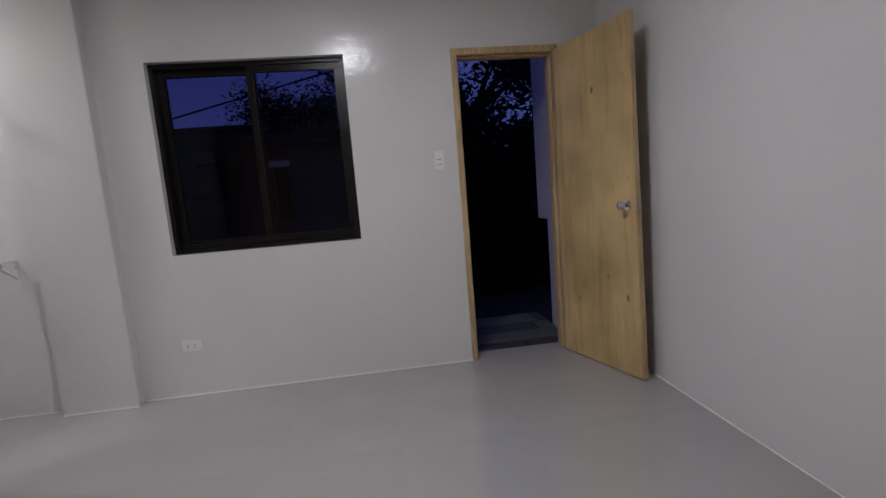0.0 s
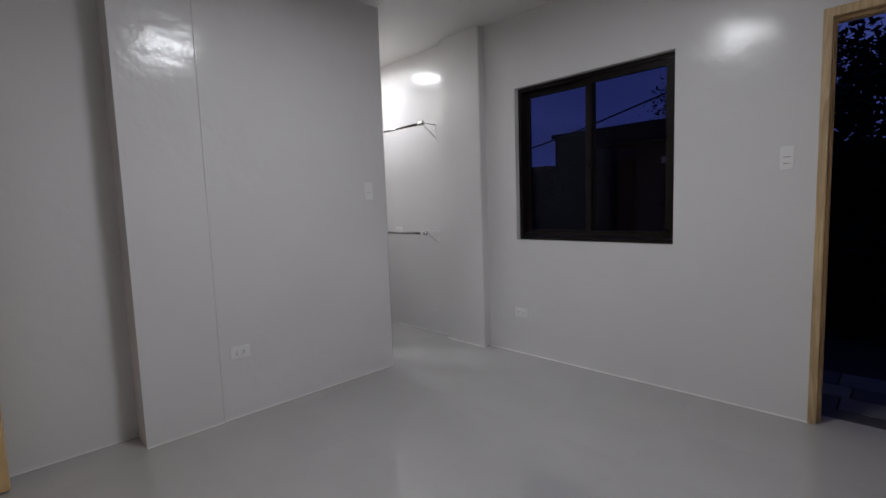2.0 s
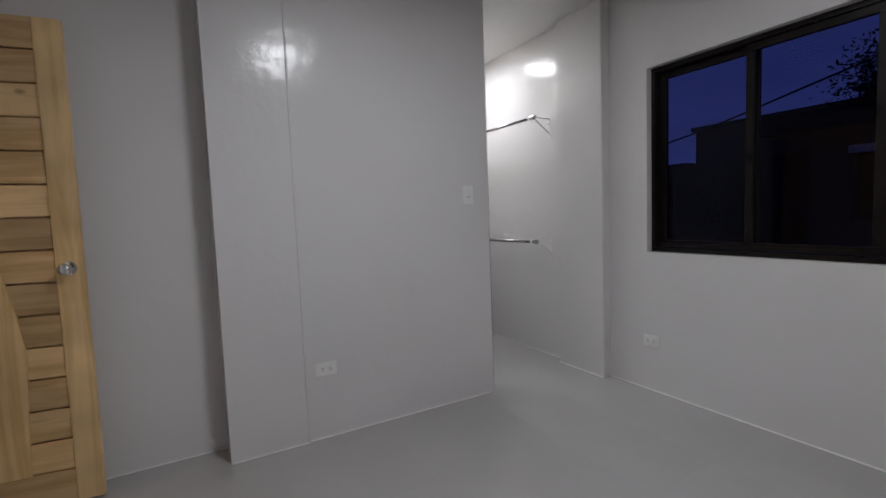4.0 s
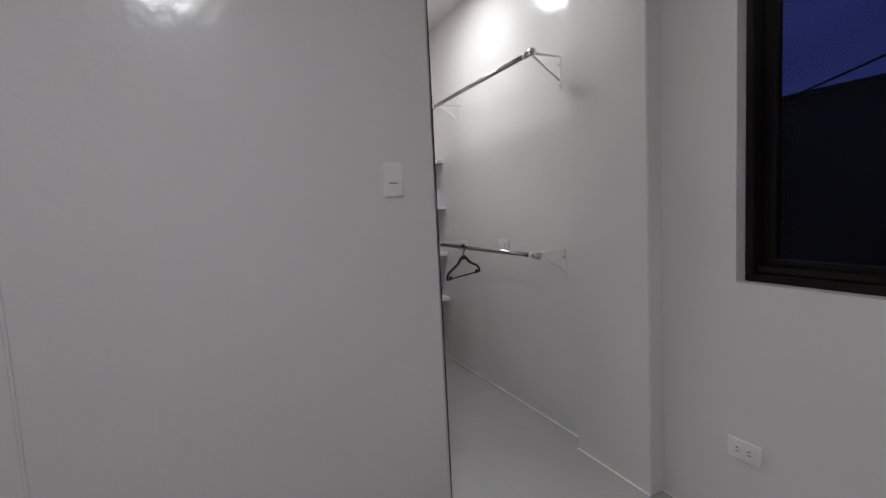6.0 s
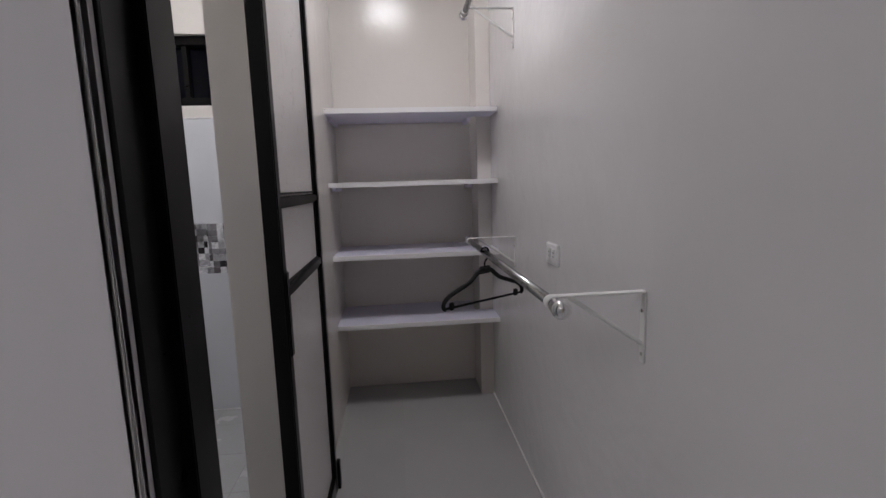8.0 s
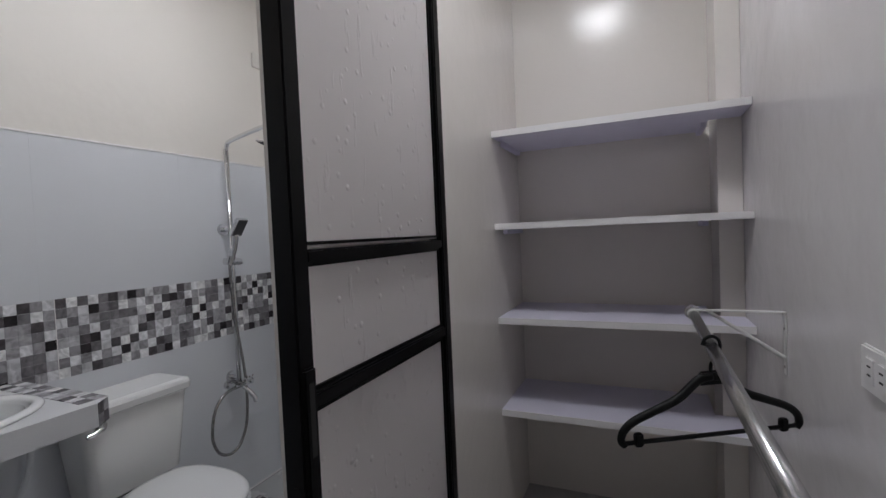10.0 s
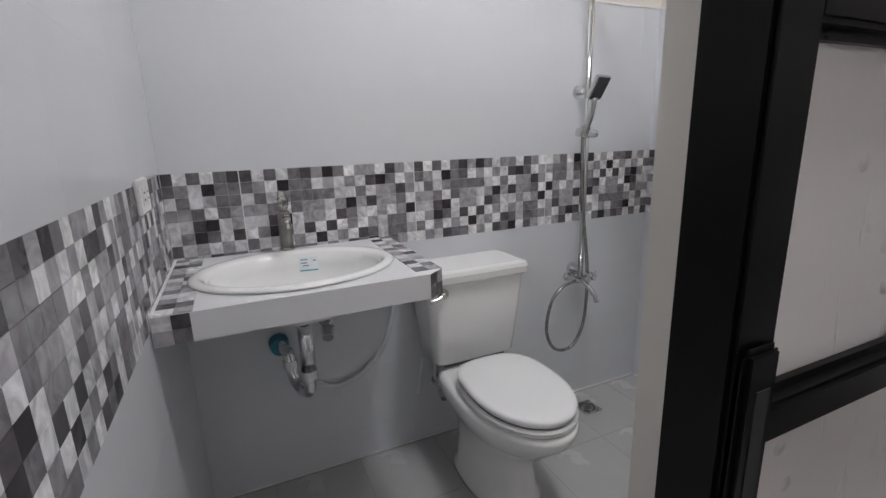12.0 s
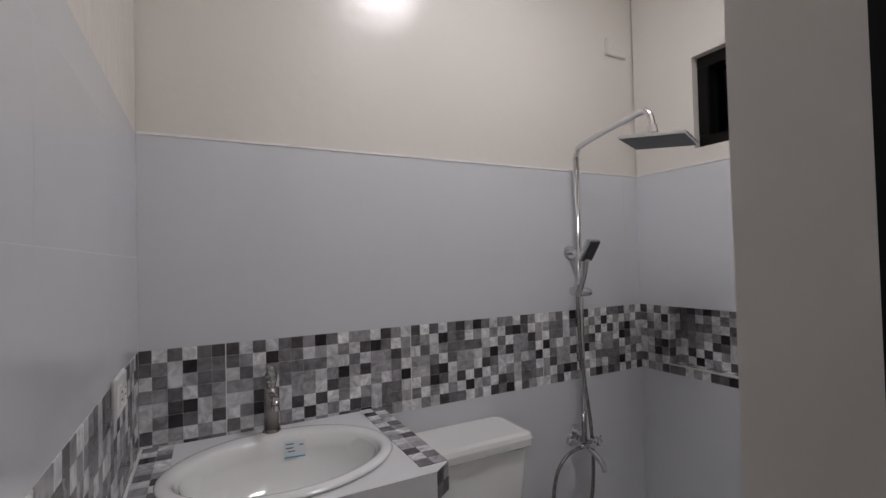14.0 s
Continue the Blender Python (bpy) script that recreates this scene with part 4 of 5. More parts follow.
part("lid", loft(bmesh.new(), [egg(0.4015, 0.276, 0.240, 0.632), egg(0.404, 0.296, 0.228, 0.644), egg(0.415, 0.300, 0.227, 0.647), egg(0.421, 0.294, 0.230, 0.643), egg(0.4235, 0.272, 0.245, 0.626), egg(0.425, 0.14, 0.34, 0.52)]), M_SEAT, toilet, "white plastic lid, closed", smooth=True)
for s in (-1, 1):
    part("hinge", ncyl((s * 0.07 - 0.02, 0.226, 0.398), (s * 0.07 + 0.02, 0.226, 0.398), 0.010, seg=14), M_SEAT, toilet)
part("tank_bolt_gap", nbox(-0.12, 0.12, 0.06, 0.165, 0.380, 0.392), M_NOZZLE, toilet, "dark rubber gasket under the tank")
part("supply_hose", ntube([(0.125, 0.10, 0.392), (0.128, 0.10, 0.34), (0.122, 0.08, 0.30), (0.10, 0.055, 0.27)], 0.007, 10), M_HOSE, toilet, smooth=True)
part("supply_tail", ntube([(0.165, 0.075, 0.395), (0.172, 0.07, 0.33), (0.182, 0.06, 0.24)], 0.006, 10), M_HOSE, toilet, smooth=True)

# ---- shower ----
SXX = -3.508
shower = thing("shower_set", (SXX, BS, 0), "chrome shower set with square rain head and hand shower", "shower")
riser_y = 0.055
part("riser", ntube([(0, riser_y, 0.57), (0, riser_y, 1.0), (0, riser_y, 1.69)], 0.011, 16, straight=True), M_CHROME, shower, smooth=True)
part("arm", ntube([(0, riser_y, 1.685), (0, riser_y + 0.008, 1.708), (0, riser_y + 0.03, 1.724), (0, 0.22, 1.752), (0, 0.36, 1.772), (0, 0.385, 1.768), (0, 0.398, 1.748), (0, 0.405, 1.712)], 0.0105, 16, 10), M_CHROME, shower, smooth=True)
part("arm_joint", ncyl((0, 0.404, 1.716), (0, 0.408, 1.690), 0.015, seg=16), M_CHROME, shower)
part("swivel_ball", ball(bmesh.new(), (0, 0.409, 1.683), 0.014), M_CHROME, shower, smooth=True)
head = part("rain_head", nbox(-0.10, 0.10, -0.10, 0.10, -0.004, 0.006, bevel=0.003), M_CHROME, shower, "thin square chrome rain head", at=(0.0, 0.425, 1.662), turn=(-5, 0, 24))
part("nozzle_plate", nbox(-0.094, 0.094, -0.094, 0.094, -0.0055, -0.0042), M_NOZZLE, head, "dark nozzle plate")
for k, (z, name) in enumerate(((1.312, "upper_mount"), (0.60, "lower_mount"))):
    mt = part(name, ncyl((0, 0, z), (0, 0.012, z), 0.028, 0.024, 24), M_CHROME, shower, "round chrome wall rosette")
    part("stem", ncyl((0, 0.01, z), (0, riser_y, z), 0.010, seg=14), M_CHROME, mt)
sl = part("slider", ncyl((0.048, riser_y + 0.006, 1.162), (-0.026, riser_y + 0.012, 1.155), 0.0165, seg=20), M_CHROME, shower, "chrome slider holder")
part("slider_cap", ncyl((-0.026, riser_y + 0.012, 1.155), (-0.038, riser_y + 0.013, 1.154), 0.017, 0.013, 20), M_CHROME, sl)
part("holder", ncyl((0.036, riser_y + 0.02, 1.145), (0.030, riser_y + 0.03, 1.185), 0.0165, 0.0195, 18), M_CHROME, sl)
hs = part("hand_shower", ntube([(0.036, riser_y + 0.022, 1.150), (0.022, riser_y + 0.040, 1.215), (0.028, riser_y + 0.062, 1.286)], lambda t: 0.0115 + 0.004 * t, 14), M_CHROME, shower, "chrome hand shower with square head", smooth=True)
hh = part("spray_head", nbox(-0.038, 0.038, -0.009, 0.009, -0.045, 0.045, bevel=0.004), M_CHROME, hs, at=(0.024, riser_y + 0.078, 1.318), turn=(-30, 0, 12))
hh["label"] = "square chrome spray head"
part("spray_face", nbox(-0.033, 0.033, 0.0085, 0.011, -0.040, 0.040), M_NOZZLE, hs, "dark spray face", at=(0.024, riser_y + 0.078, 1.318), turn=(-30, 0, 12))
vb = part("valve_body", ncyl((0.036, riser_y, 0.565), (-0.036, riser_y, 0.565), 0.016, seg=20), M_CHROME, shower, "chrome mixer valve body")
for s in (-1, 1):
    part("wall_union", ncyl((s * 0.024, 0, 0.565), (s * 0.024, riser_y, 0.565), 0.010, seg=14), M_CHROME, vb)
    part("union_cover", ncyl((s * 0.024, 0, 0.565), (s * 0.024, 0.010, 0.565), 0.021, 0.018, 20), M_CHROME, vb)
for dx in (0.012, -0.018):
    h = part("cross_handle", ncyl((dx - 0.02, riser_y + 0.015, 0.568), (dx - 0.02, riser_y + 0.045, 0.572), 0.008, 0.010, 16), M_CHROME, vb, "chrome cross handle")
    for a in (0, 90):
        ca, sa = math.cos(radians(a + 35)), math.sin(radians(a + 35))
        part("spoke", ncyl((dx - 0.02 - 0.017 * ca, riser_y + 0.040, 0.59 - 0.017 * sa), (dx - 0.02 + 0.017 * ca, riser_y + 0.040, 0.59 + 0.017 * sa), 0.0045, seg=10), M_CHROME, h)
part("spout", ntube([(-0.012, riser_y + 0.01, 0.555), (-0.02, riser_y + 0.04, 0.530), (-0.028, riser_y + 0.065, 0.500), (-0.030, riser_y + 0.07, 0.480)], 0.011, 14), M_CHROME, vb, smooth=True)
part("hose", ntube([(0.036, riser_y + 0.022, 1.148), (0.042, riser_y + 0.03, 1.08), (0.040, riser_y + 0.035, 0.95), (0.022, riser_y + 0.035, 0.80), (-0.004, riser_y + 0.03, 0.66), (-0.016, riser_y + 0.026, 0.52), (-0.006, riser_y + 0.024, 0.38), (0.035, riser_y + 0.022, 0.295), (0.09, riser_y + 0.022, 0.272), (0.150, riser_y + 0.022, 0.300), (0.182, riser_y + 0.022, 0.38), (0.162, riser_y + 0.02, 0.49), (0.110, riser_y + 0.018, 0.548), (0.036, riser_y + 0.012, 0.565)], 0.0068, 12, 8), M_HOSESTEEL, shower, "flexible steel shower hose", smooth=True)

drain = thing("floor_drain", (-3.514, 1.245, 0.001), "square stainless steel floor drain", "floor drain", rz=0)
part("plate", rect_frame(-0.042, 0.042, -0.042, 0.042, 0.010, -0.003, 0.0, bevel=0.0), M_STEEL, drain, turn=(-90, 0, 0))
part("dish", ncyl((0, 0, -0.004), (0, 0, 0.0008), 0.034, seg=24), M_NOZZLE, drain)
gr = part("grate", ncyl((0, 0, 0), (0, 0, 0.0022), 0.026, seg=24), M_STEEL, drain)
for k in range(4):
    part("slot", nbox(-0.018, 0.018, -0.016 + k * 0.009, -0.012 + k * 0.009, 0.0021, 0.0027), M_SLOT, gr)

# ---- small bathroom window ----
bwin = thing("window_2", (BW - 0.09, (BWIN[0] + BWIN[1]) / 2, BWIN[2]), "small black aluminium bathroom window with dark glass", "window", kind="structure", rz=90)
bw, bh = BWIN[1] - BWIN[0], BWIN[3] - BWIN[2]
part("window_frame", rect_frame(-bw / 2 + 0.001, bw / 2 - 0.001, 0.001, bh - 0.001, 0.045, -0.055, 0.05), M_BLACK, bwin)
p = part("pane", nbox(-bw / 2 + 0.04, bw / 2 - 0.04, 0.0, 0.005, 0.04, bh - 0.04), M_TINT, bwin, "dark glass pane")
part("mullion", nbox(-0.012, 0.012, -0.03, 0.02, 0.044, bh - 0.044), M_BLACK, bwin)


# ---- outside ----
tagged(part("ground", nbox(-200, 200, 3.46, 300, -0.6, -0.30), M_GROUND), "bare ground outside, coloured dark for dusk", "ground", kind="structure")
porch = structure("porch_slab", nbox(-3.0, 1.9, 3.452, 4.38, -0.30, -0.035), M_NIGHTWALL, "concrete porch slab paved with stone, coloured dark for night", "pavement")
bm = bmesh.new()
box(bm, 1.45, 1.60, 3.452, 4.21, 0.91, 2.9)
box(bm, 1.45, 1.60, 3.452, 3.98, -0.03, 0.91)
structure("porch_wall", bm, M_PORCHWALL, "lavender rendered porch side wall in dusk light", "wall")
structure("boundary_wall", nbox(-9, 7, 7.0, 7.2, -0.3, 1.8), M_NIGHTWALL, "concrete boundary wall, night darkness put into its colour", "wall")

# Added wall that keeps the sky out of the small bathroom window.
structure("boundary_wall", nbox(-5.6, -5.4, -3, 5.5, -0.3, 4.2), M_NIGHTWALL, "added tall dark wall blocking the sky behind the bathroom window", "wall")
house = thing("house", (-4.6, 12.0, -0.3), "flat-roofed neighbouring house, coloured night-dark against dusk sky", "house")
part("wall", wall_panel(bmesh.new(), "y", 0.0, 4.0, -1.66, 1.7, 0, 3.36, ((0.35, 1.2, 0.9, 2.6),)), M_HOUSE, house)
part("roof", nbox(-1.72, 1.78, -0.12, 4.1, 3.36, 3.46), M_NIGHTWALL, house)
wnd = part("window", nbox(0.35, 1.2, 0.1, 0.16, 0.9, 2.6), M_NIGHTWALL, house)
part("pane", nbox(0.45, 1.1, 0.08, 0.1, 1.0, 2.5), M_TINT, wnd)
annex = thing("house", (-7.6, 12.4, -0.3), "low neighbouring house with stepped roof, coloured dark for night", "house")
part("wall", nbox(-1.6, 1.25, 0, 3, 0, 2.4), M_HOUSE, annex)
part("roof", nbox(-1.65, 0.85, -0.08, 3.05, 2.4, 2.66), M_NIGHTWALL, annex)

shed = thing("outbuilding", (-1.75, 6.72, -0.3), "low brown rendered outbuilding with narrow dark window", "outbuilding")
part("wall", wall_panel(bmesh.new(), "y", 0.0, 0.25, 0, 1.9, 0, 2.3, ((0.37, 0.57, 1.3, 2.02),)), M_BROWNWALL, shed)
part("roof", nbox(-0.45, 2.0, -0.28, 0.27, 2.3, 2.43, bevel=0.01), M_NIGHTWALL, shed, "overhanging roof slab, coloured dark for night")
shed_window = part("window", nbox(0.372, 0.568, 0.10, 0.14, 1.302, 2.018), M_NIGHTWALL, shed)
part("lintel", nbox(0.34, 0.60, -0.03, 0.0, 2.02, 2.10), M_PORCHWALL, shed, "pale lintel over the window")
part("pane", nbox(0.40, 0.54, 0.08, 0.10, 1.34, 1.98), M_TINT, shed_window)

pw = [(-14, 12.4, 2.2), (-7.4, 11.9, 2.82), (-3.4, 11.6, 3.60), (1.5, 11.3, 4.75), (8, 11, 6.6)]
tagged(part("power_cable", ntube(pw, 0.022, 8, 10), M_CABLE), "black overhead power cable crossing the sky", "cable")


def tree(at, trunk_h, crown_c, crown_r, leaves, seed, leaf=0.16):
    rng = random.Random(seed)
    t = thing("tree", at, "leafy tree coloured near-black as a silhouette against the dusk sky", "tree", group="garden trees")
    trunk = [(0, 0, 0), (0.08, 0.05, trunk_h * 0.4), (-0.05, 0.02, trunk_h * 0.75), (0.05, 0.0, trunk_h)]
    part("trunk", ntube(trunk, lambda s: 0.16 - 0.09 * s, 10, 6), M_BARK, t, smooth=True)
    cx, cy, cz = crown_c
    tips = []
    for k in range(26):
        a, b = rng.uniform(0, 2 * math.pi), rng.uniform(-0.6, 1.0)
        d = Vector((math.cos(a) * math.cos(b), math.sin(a) * math.cos(b), math.sin(b)))
        s = rng.uniform(0.55, 1.0)
        tip = Vector((cx + d.x * crown_r[0] * s, cy + d.y * crown_r[1] * s, cz + d.z * crown_r[2] * s))
        start = Vector((0.02, 0, trunk_h * rng.uniform(0.6, 1.0)))
        mid = (start + tip) / 2 + Vector((rng.uniform(-0.2, 0.2), rng.uniform(-0.2, 0.2), rng.uniform(0, 0.3)))
        part("limb", ntube([start, mid, tip], lambda q: 0.05 * (1 - q) + 0.008, 6, 4), M_BARK, t, smooth=True)
        tips += [tip, (tip + mid) / 2, mid * 0.3 + tip * 0.7]
    verts, faces = [], []
    for k in range(leaves):
        c = rng.choice(tips)
        p = c + Vector((rng.gauss(0, 0.24), rng.gauss(0, 0.24), rng.gauss(0, 0.2)))
        l = leaf * rng.uniform(0.6, 1.3)
        u = Vector((rng.gauss(0, 1), rng.gauss(0, 1), rng.gauss(-0.3, 0.6))).normalized()
        v = u.cross(Vector((rng.gauss(0, 1), rng.gauss(0, 1), rng.gauss(0, 1)))).normalized()
        i = len(verts)
        verts += [p - u * l * 0.5, p + v * l * 0.2 - u * l * 0.05, p + u * l * 0.5, p - v * l * 0.2 - u * l * 0.05]
        faces.append((i, i + 1, i + 2, i + 3))
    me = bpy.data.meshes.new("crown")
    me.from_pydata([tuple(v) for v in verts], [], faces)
    me.materials.append(M_LEAF_NIGHT)
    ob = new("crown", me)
    ob.parent = t
    return t


tree((1.7, 9.0, -0.3), 2.9, (0.0, 0.0, 3.55), (2.6, 1.4, 1.75), 5200, 3, 0.15)
tree((-1.75, 11.2, -0.3), 2.9, (-0.1, 0, 3.45), (1.55, 0.9, 0.75), 9000, 8, 0.10)
tree((4.6, 10.5, -0.3), 3.4, (0, 0, 4.2), (2.4, 1.5, 1.6), 2600, 11, 0.18)


def hedge(x0, x1, y0, y1, z0, count, seed):
    """Loose shrubs of small leaves with an uneven top."""
    rng = random.Random(seed)
    bumps = [(rng.uniform(x0, x1), rng.uniform(0.3, 0.7), rng.uniform(0.15, 0.6)) for _ in range(14)]
    verts, faces = [], []
    for k in range(count):
        x, y = rng.uniform(x0, x1), rng.uniform(y0, y1)
        top = 1.75 + max(b[2] * math.exp(-((x - b[0]) / b[1]) ** 2) for b in bumps)
        p = Vector((x, y, z0 + (top - z0) * rng.random() ** 0.6))
        l = rng.uniform(0.10, 0.22)
        u = Vector((rng.gauss(0, 1), rng.gauss(0, 1), rng.gauss(0, 1))).normalized()
        v = u.cross(Vector((rng.gauss(0, 1), rng.gauss(0, 1), rng.gauss(0, 1)))).normalized()
        i = len(verts)
        verts += [p - u * l * 0.5, p + v * l * 0.22, p + u * l * 0.5, p - v * l * 0.22]
        faces.append((i, i + 1, i + 2, i + 3))
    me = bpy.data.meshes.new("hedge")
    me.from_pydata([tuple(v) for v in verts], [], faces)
    me.materials.append(M_LEAF_NIGHT)
    return tagged(new("hedge", me), "overgrown shrubs along the boundary wall, coloured near-black for night", "shrubs", kind="stuff")


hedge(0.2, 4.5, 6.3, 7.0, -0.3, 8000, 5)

structure("plaster_bead", ntube([(PX + 0.0032, 1.136, 0.0), (PX + 0.00325, 1.135, 0.9), (PX + 0.0032, 1.132, 1.8), (PX + 0.0032, 1.130, H)], 0.0058, 10), M_WALL, "raised painted plaster seam on the partition", "trim")
# ---- white grout lines at the foot of the walls ----
for x0, x1, y0, y1 in ((-1.613, dx0, N - 0.010, N - 0.0005), (-2.063, -1.617, 3.213, 3.2215), (-3.870, -2.067, N - 0.007, N - 0.0005), (PX + 0.0005, PX + 0.007, 1.137, 2.376), (PX + 0.0105, PX + 0.017, 0.738, 1.133), (RX + 0.0005, RX + 0.007, S + 0.001, 0.734), (E - 0.007, E - 0.0005, S + 0.001, N - 0.001), (-2.04, PX - 0.022, 2.4125, 2.419)):
    structure("trim", nbox(x0, x1, y0, y1, -0.001, 0.0045), M_GROUT, "thin white grout line along the wall's foot", "trim")
structure("trim", nbox(BW, BE - 0.004, BS - 0.0015, BS + 0.004, 0.0, 0.005), M_GROUT, "thin white grout line at the bathroom floor", "trim")
structure("trim", nbox(BW - 0.001, BW + 0.005, BS, BN, 0.0, 0.005), M_GROUT, "thin white grout line at the bathroom floor", "trim")
structure("trim", nbox(BW, BE - 0.004, BS - 0.006, BS + 0.0025, TILE_TOP, TILE_TOP + 0.007), M_GROUT, "white grout edge on top of the wall tiles", "trim")
structure("trim", nbox(BW - 0.006, BW + 0.0025, BS + 0.003, BN, TILE_TOP, TILE_TOP + 0.007), M_GROUT, "white grout edge on top of the wall tiles", "trim")
structure("trim", nbox(BE - 0.0025, BE + 0.001, BS + 0.003, BN, TILE_TOP - 0.004, TILE_TOP + 0.003), M_GROUT, "white grout edge on top of the wall tiles", "trim")

# ---- pieces: floors and wall tiles ----
shared = {}


def piece(name, sx, sy, sz, at, material, parent):
    """A box piece of that size with softened upper edge; alike pieces share their mesh."""
    key = (name, round(sx, 4), round(sy, 4), round(sz, 4), material.name)
    if key not in shared:
        shared[key] = mesh_from(name, nbox(-sx / 2, sx / 2, -sy / 2, sy / 2, -sz / 2, sz / 2), material)
    ob = new(name, shared[key])
    ob.parent = parent
    ob.location = at
    return ob


def floor_tiles(parent, material, x0, x1, y0, y1, ox, oy, pitch, gap, z):
    i0, i1 = math.floor((x0 - ox) / pitch), math.ceil((x1 - ox) / pitch)
    j0, j1 = math.floor((y0 - oy) / pitch), math.ceil((y1 - oy) / pitch)
    for i in range(i0, i1):
        for j in range(j0, j1):
            a, b = max(x0, ox + i * pitch), min(x1, ox + (i + 1) * pitch)
            c, d = max(y0, oy + j * pitch), min(y1, oy + (j + 1) * pitch)
            if b - a > 0.02 and d - c > 0.02:
                piece("floor_tile", b - a - gap, d - c - gap, 0.006, ((a + b) / 2, (c + d) / 2, z - 0.003), material, parent)


floor_tiles(floor, M_FLOOR, RX, E, S, 2.285, FJX, FJY, 0.6, 0.0004, 0.0)
floor_tiles(floor, M_FLOOR, CW, E, 2.285, N, FJX, FJY, 0.6, 0.0004, 0.0)
bath_floor = structure("bath_floor", nbox(BW - 0.005, BE - 0.001, BS - 0.005, BN + 0.002, -0.0038, -0.0015), M_GROUT, "grey tiled bathroom floor", "floor")
floor_tiles(bath_floor, M_BFLOOR, BW, BE - 0.002, BS, BN, -2.54, BS + 0.01, 0.297, 0.004, 0.0)

rowsz = (0.0, 0.12, 0.36, 0.60, BAND0)
rows2 = (BAND1, 1.32, 1.56, TILE_TOP)
TG = 0.0003


def wall_tiles(parent, axis, face, u0, u1, ustart, du, holes=()):
    cols = [u0]
    u = ustart
    while u < u1 - 0.01:
        if u > u0 + 0.01:
            cols.append(u)
        u += du
    cols.append(u1)
    for zs in (rowsz, rows2):
        for z0, z1 in zip(zs, zs[1:]):
            for a, b in zip(cols, cols[1:]):
                c = ((a + b) / 2, (z0 + z1) / 2)
                spans = [(a, b, z0, z1)]
                for h in holes:
                    nxt = []
                    for s in spans:
                        if s[1] <= h[0] or s[0] >= h[1] or s[3] <= h[2] or s[2] >= h[3]:
                            nxt.append(s)
                            continue
                        if s[0] < h[0]:
                            nxt.append((s[0], h[0], s[2], s[3]))
                        if s[1] > h[1]:
                            nxt.append((h[1], s[1], s[2], s[3]))
                        m0, m1 = max(s[0], h[0]), min(s[1], h[1])
                        if s[2] < h[2]:
                            nxt.append((m0, m1, s[2], h[2]))
                        if s[3] > h[3]:
                            nxt.append((m0, m1, h[3], s[3]))
                    spans = nxt
                for p, q, r, t in spans:
                    if q - p < 0.008 or t - r < 0.008:
                        continue
                    cu, cz, su, sz = (p + q) / 2, (r + t) / 2, q - p - TG, t - r - TG
                    if axis == "y":
                        piece("wall_tile", su, 0.008, sz, (cu, face, cz), M_BTILE, parent)
                    else:
                        piece("wall_tile", 0.008, su, sz, (face, cu, cz), M_BTILE, parent)


for par, axis, f0, f1, u0, u1 in ((wall_bath_south, "y", BS - 0.0062, BS - 0.0003, BW, BE), (wall_bath_west, "x", BW - 0.0062, BW - 0.0003, BS, BN), (wall_partition, "x", BE - 0.0037, BE + 0.001, BS, BN)):
    bm = bmesh.new()
    hz = (NICHE,) if par is wall_bath_west else ()
    wall_panel(bm, axis, f0, f1, u0 + 0.001, u1 - 0.001, 0.0, TILE_TOP - 0.001, hz)
    part("grout_bed", bm, M_TGROUT, par, "pale grout between the tiles")
part("mosaic_bed", nbox(BW, BE - 0.004, BS - 0.005, BS + 0.0002, BAND0, BAND1), M_MGROUT, wall_bath_south, "grey grout behind the mosaic")
part("mosaic_bed", nbox(BE - 0.0044, BE + 0.001, BS, BN, BAND0, BAND1), M_MGROUT, wall_partition, "grey grout behind the mosaic")
wall_tiles(wall_bath_south, "y", BS - 0.004, BW - 0.003, BE - 0.004, -3.83, 0.531)
wall_tiles(wall_bath_west, "x", BW - 0.004, BS + 0.001, BN - 0.001, BS + 0.40, 0.40, (NICHE, BWIN))
wall_tiles(wall_partition, "x", BE - 0.000, BS + 0.001, BN - 0.001, BS + 0.40, 0.40)

# one printed design of 16 by 8 squares, column by column from its top, laid upright or turned about
DESIGN = "dswglwsw wgsglgwg swlsdkgl wkgwkswd sssswwgs dssggdws gwsggwkw kgslwdlg swlgdwgw wgwksgwd gwsglwds gdwdwgsk wkgggllw dsggwsss gwdsgssg wggwkwgw".split()
TURNED = [column[::-1] for column in DESIGN[::-1]]
MP = (BAND1 - BAND0) / 8
MS = MP - 0.0008
MW = 0.5527 / 16


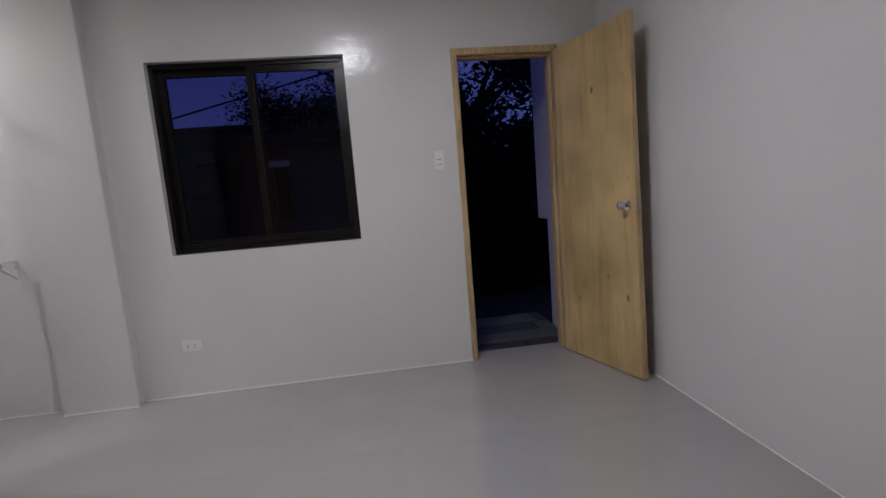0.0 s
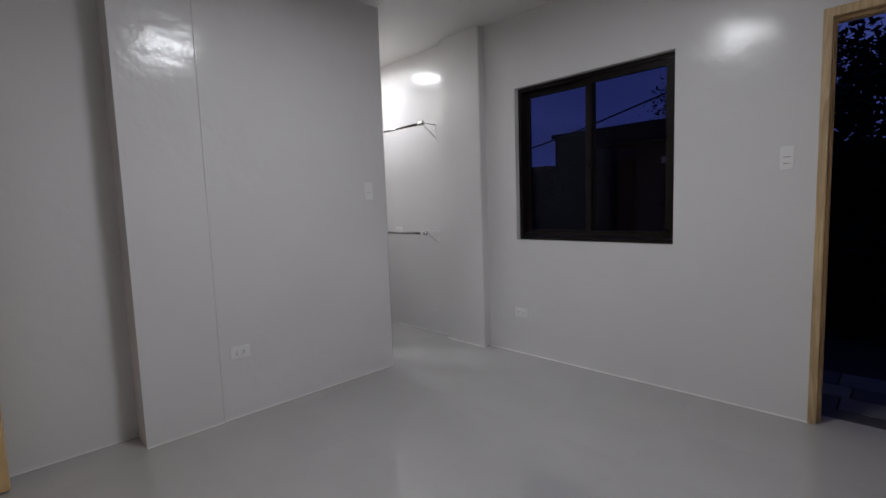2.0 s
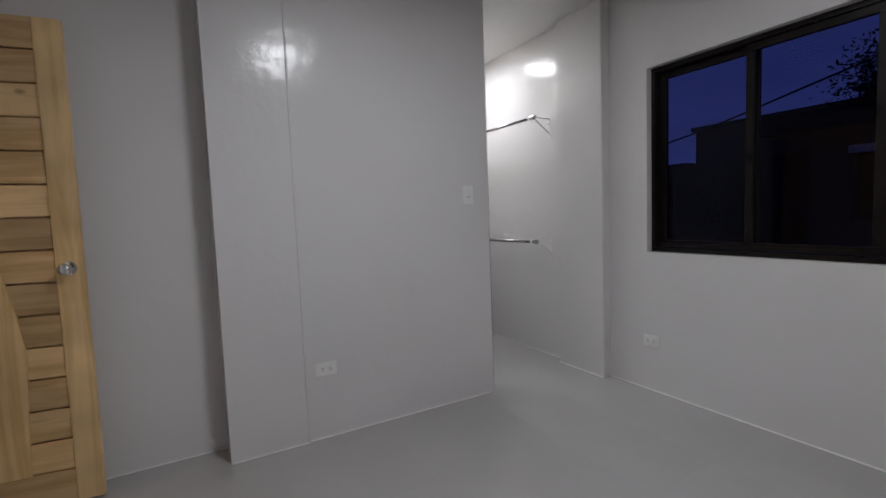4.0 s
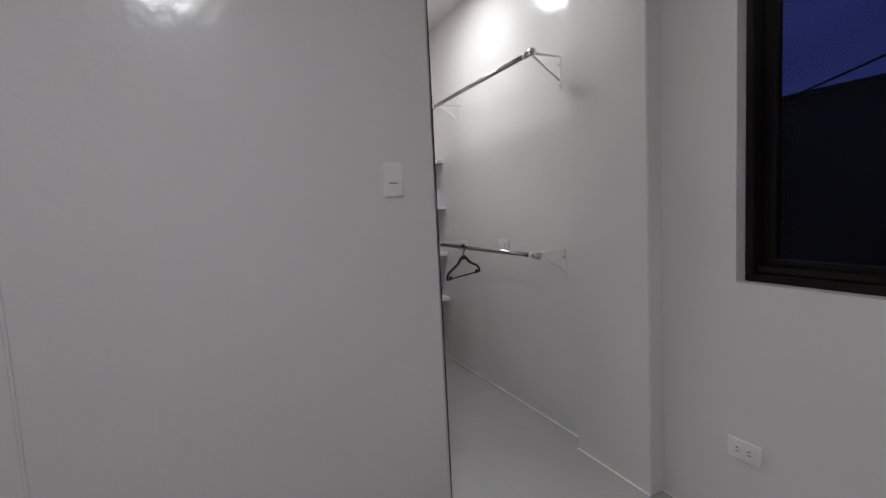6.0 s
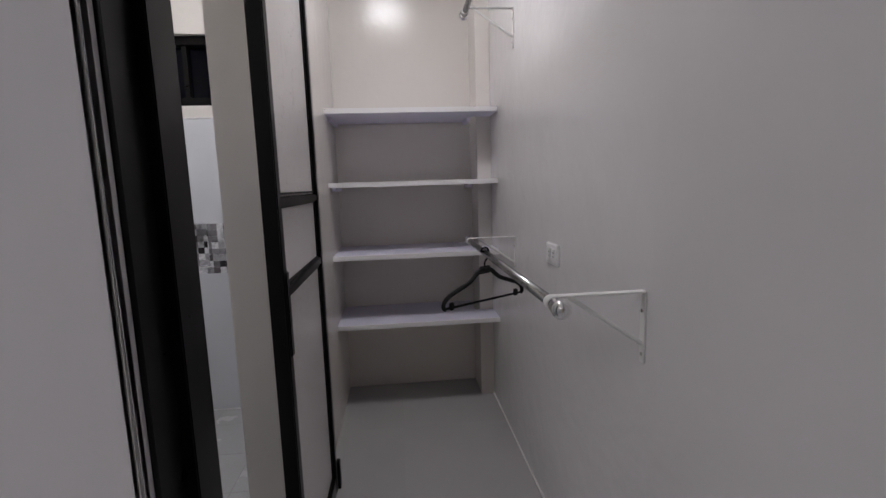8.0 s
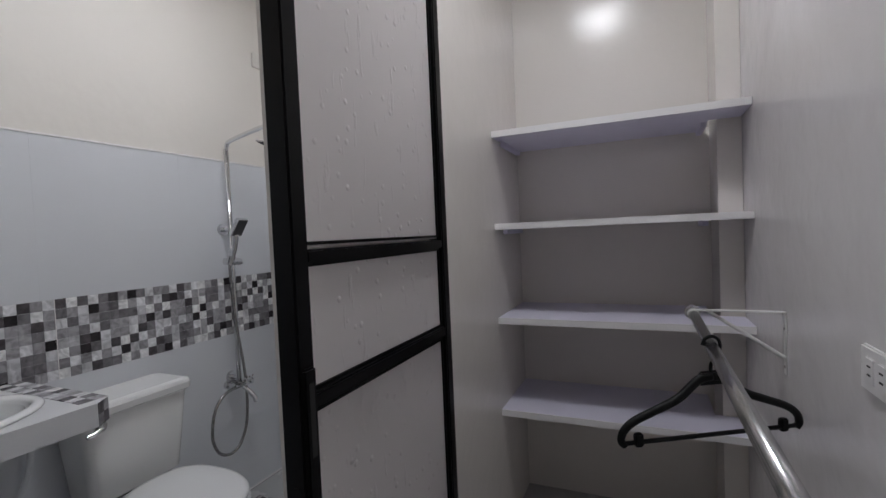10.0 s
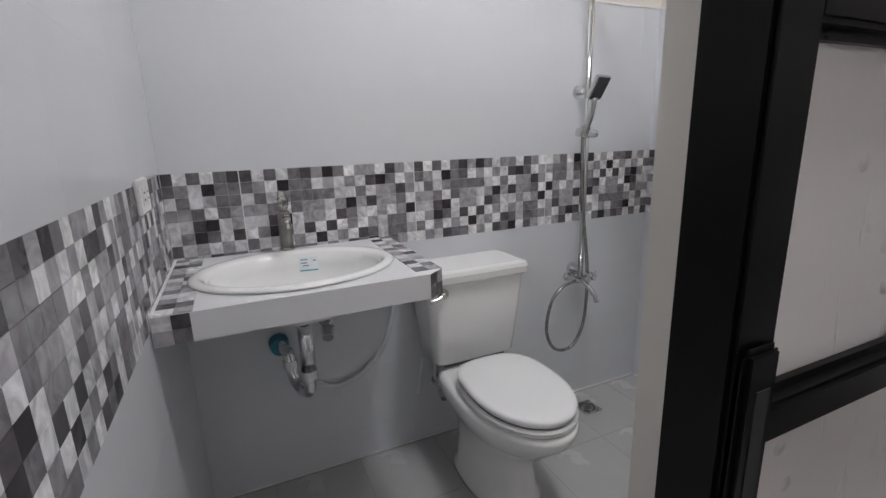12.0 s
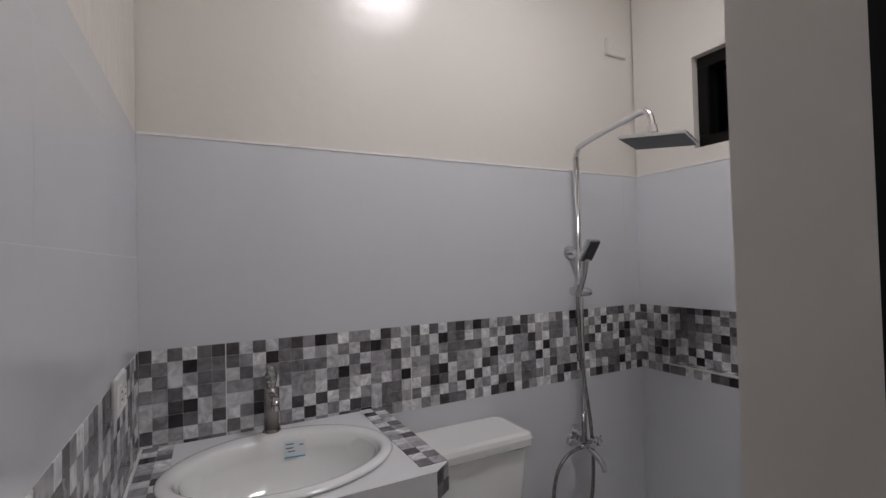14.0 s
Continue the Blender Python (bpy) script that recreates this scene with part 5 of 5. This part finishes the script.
def mosaic(parent, axis, face, starts, step, u_low, u_high, z_low=BAND0, z_high=BAND1, limit=None):
    """Squares of the band on one wall. starts: where each printed tile begins, and whether it is turned about; step: the way in which its columns run."""
    far = []
    for start, turned in starts:
        for i, column in enumerate(TURNED if turned else DESIGN):
            a, b = sorted((start + step * i * MW, start + step * (i + 1) * MW))
            a, b = max(a, u_low), min(b, u_high)
            if b - a < 0.006:
                continue
            for j, tone in enumerate(column):
                z = BAND1 - (j + 0.5) * MP
                if not z_low < z < z_high:
                    continue
                u, w = (a + b) / 2, b - a - 0.0008
                if limit is not None and u < limit:
                    far.append((u, w, z, tone))
                elif axis == "y":
                    piece("mosaic_tile", round(w, 3), 0.011, MS, (u, face, z), TONES[tone], parent)
                else:
                    piece("mosaic_tile", 0.011, round(w, 3), MS, (face, u, z), TONES[tone], parent)
    if far:
        bm = bmesh.new()
        keys = list(TONES)
        for u, w, z, tone in far:
            box(bm, u - w / 2, u + w / 2, face - 0.0055, face + 0.0055, z - MS / 2, z + MS / 2)
            bm.faces.ensure_lookup_table()
            for f in bm.faces[-6:]:
                f.material_index = keys.index(tone)
        ob = part("mosaic_rest", bm, None, parent)
        for k in keys:
            ob.data.materials.append(TONES[k])
        ob["kind"] = "stuff"


MJX, MJY = -2.254, 1.719
MT = MW * 16
mosaic(wall_bath_south, "y", BS - 0.0042, ((MJX + 6 * MW, False),), -1, MJX, BE - 0.005)
mosaic(wall_bath_south, "y", BS - 0.0042, ((MJX, False), (MJX - MT, False), (MJX - 2 * MT, True)), -1, BW + 0.001, MJX, limit=MJX - 2 * MT)
for k in range(3):
    structure("trim", nbox(MJX - k * MT - 0.0013, MJX - k * MT + 0.0013, BS, BS + 0.0018, BAND0, BAND1), M_GROUT, "fine white grout joint in the mosaic band", "trim")
mosaic(wall_partition, "x", BE - 0.0002, ((MJY + MT, False), (MJY, True), (MJY - MT, False)), -1, BS + 0.001, BN - 0.001)
structure("trim", nbox(BE - 0.0065, BE - 0.004, MJY - 0.0012, MJY + 0.0012, BAND0, BAND1), M_GROUT, "fine white grout joint in the mosaic band", "trim")
nu0, nu1, nz0, nz1 = NICHE
west = ((BS, False), (BS + MT, True), (BS + 2 * MT, False))
mosaic(wall_bath_west, "x", BW - 0.0042, west, 1, BS + 0.001, nu0)
mosaic(wall_bath_west, "x", BW - 0.0042, west, 1, nu1, BN - 0.001)
mosaic(wall_bath_west, "x", BW - 0.0042, west, 1, nu0, nu1, BAND0, nz0)
mosaic(wall_bath_west, "x", BW - 0.076, west, 1, nu0, nu1, nz0, nz1)
npieces = round((nu1 - nu0) / MW)
for i in range(npieces):
    u = nu0 + (i + 0.5) * (nu1 - nu0) / npieces
    w = (nu1 - nu0) / npieces - 0.0011
    for j in range(2):
        piece("mosaic_tile", 0.034, w, 0.006, (BW - 0.018 - j * 0.0351, u, nz0 - 0.001), M_MOSAIC, wall_bath_west)
for u in (nu0 + 0.0015, nu1 - 0.0015):
    for i in range(2):
        for j in range(7):
            w = (nz1 - nz0) / 7
            piece("mosaic_tile", 0.034, 0.008, w - 0.001, (BW - 0.020 - i * 0.0351, u, nz0 + (j + 0.5) * w), M_MOSAIC, wall_bath_west)
structure("trim", nbox(BW - 0.004, BW + 0.004, nu0, nu1, nz0 + 0.001, nz0 + 0.006), M_GROUT, "white grout edge of the niche sill", "trim")

# mosaic edging of the washstand
EDGE = (("gwdlgswg" "lswgdw", "wgswlgdw" "sgwlsg"), ("swgwsgwd" "lgwsgd", "wdwgwslg" "wgdwsg"))
ny = len(EDGE[0][0])
py = (CY1 - 0.002 - CY0) / ny
for j in range(ny):
    y = CY0 + (j + 0.5) * py
    for i in range(2):
        piece("mosaic_tile", 0.0342, py - 0.001, 0.004, (CX1 - 0.006 - (i + 0.5) * 0.035, y, CZ1 + 0.0005), TONES[EDGE[0][i][j]], counter)
        if j < ny - 1:
            piece("mosaic_tile", 0.0342, py - 0.001, 0.004, (CX0 + (i + 0.5) * 0.035, y, CZ1 + 0.0005), TONES[EDGE[1][i][j]], counter)
            z = CZ0 + (i + 0.5) * (CZ1 - CZ0) / 2
            piece("mosaic_tile", 0.004, py - 0.001, (CZ1 - CZ0) / 2 - 0.001, (CX0 - 0.0005, y, z), TONES[EDGE[1][i][ny - 1 - j]], counter)
for i, tones in enumerate(("lg", "ds")):
    for j in range(2):
        z = CZ1 - (j + 0.5) * (CZ1 - CZ0) / 2
        piece("mosaic_tile", 0.0342, 0.004, (CZ1 - CZ0) / 2 - 0.001, (CX1 - 0.001 - (i + 0.5) * 0.035, CY1 + 0.0005, z), TONES[tones[j]], counter)
        ob = piece("mosaic_tile", 0.0275, 0.004, (CZ1 - CZ0) / 2 - 0.001, (CX0 + 0.045 * (i + 0.5) / 2, CY1 - 0.035 + 0.035 * (i + 0.5) / 2, z), TONES["gdds"[2 * i + j]], counter)
        ob.rotation_euler = (0, 0, math.atan2(0.035, 0.045))

# porch paving stones
rng = random.Random(21)
y = 3.455
while y < 4.36:
    h = rng.uniform(0.16, 0.30)
    h = min(h, 4.38 - y)
    x = -1.6 + rng.uniform(0, 0.2)
    while x < 1.44:
        w = min(rng.uniform(0.22, 0.48), 1.445 - x)
        if w > 0.05 and h > 0.04:
            piece("paving_stone", w - 0.012, h - 0.012, 0.03, (x + w / 2, y + h / 2, -0.032 + rng.uniform(-0.002, 0.003)), rng.choice((M_PORCH, M_PORCH, M_PORCH2)), porch)
        x += w
    y += h
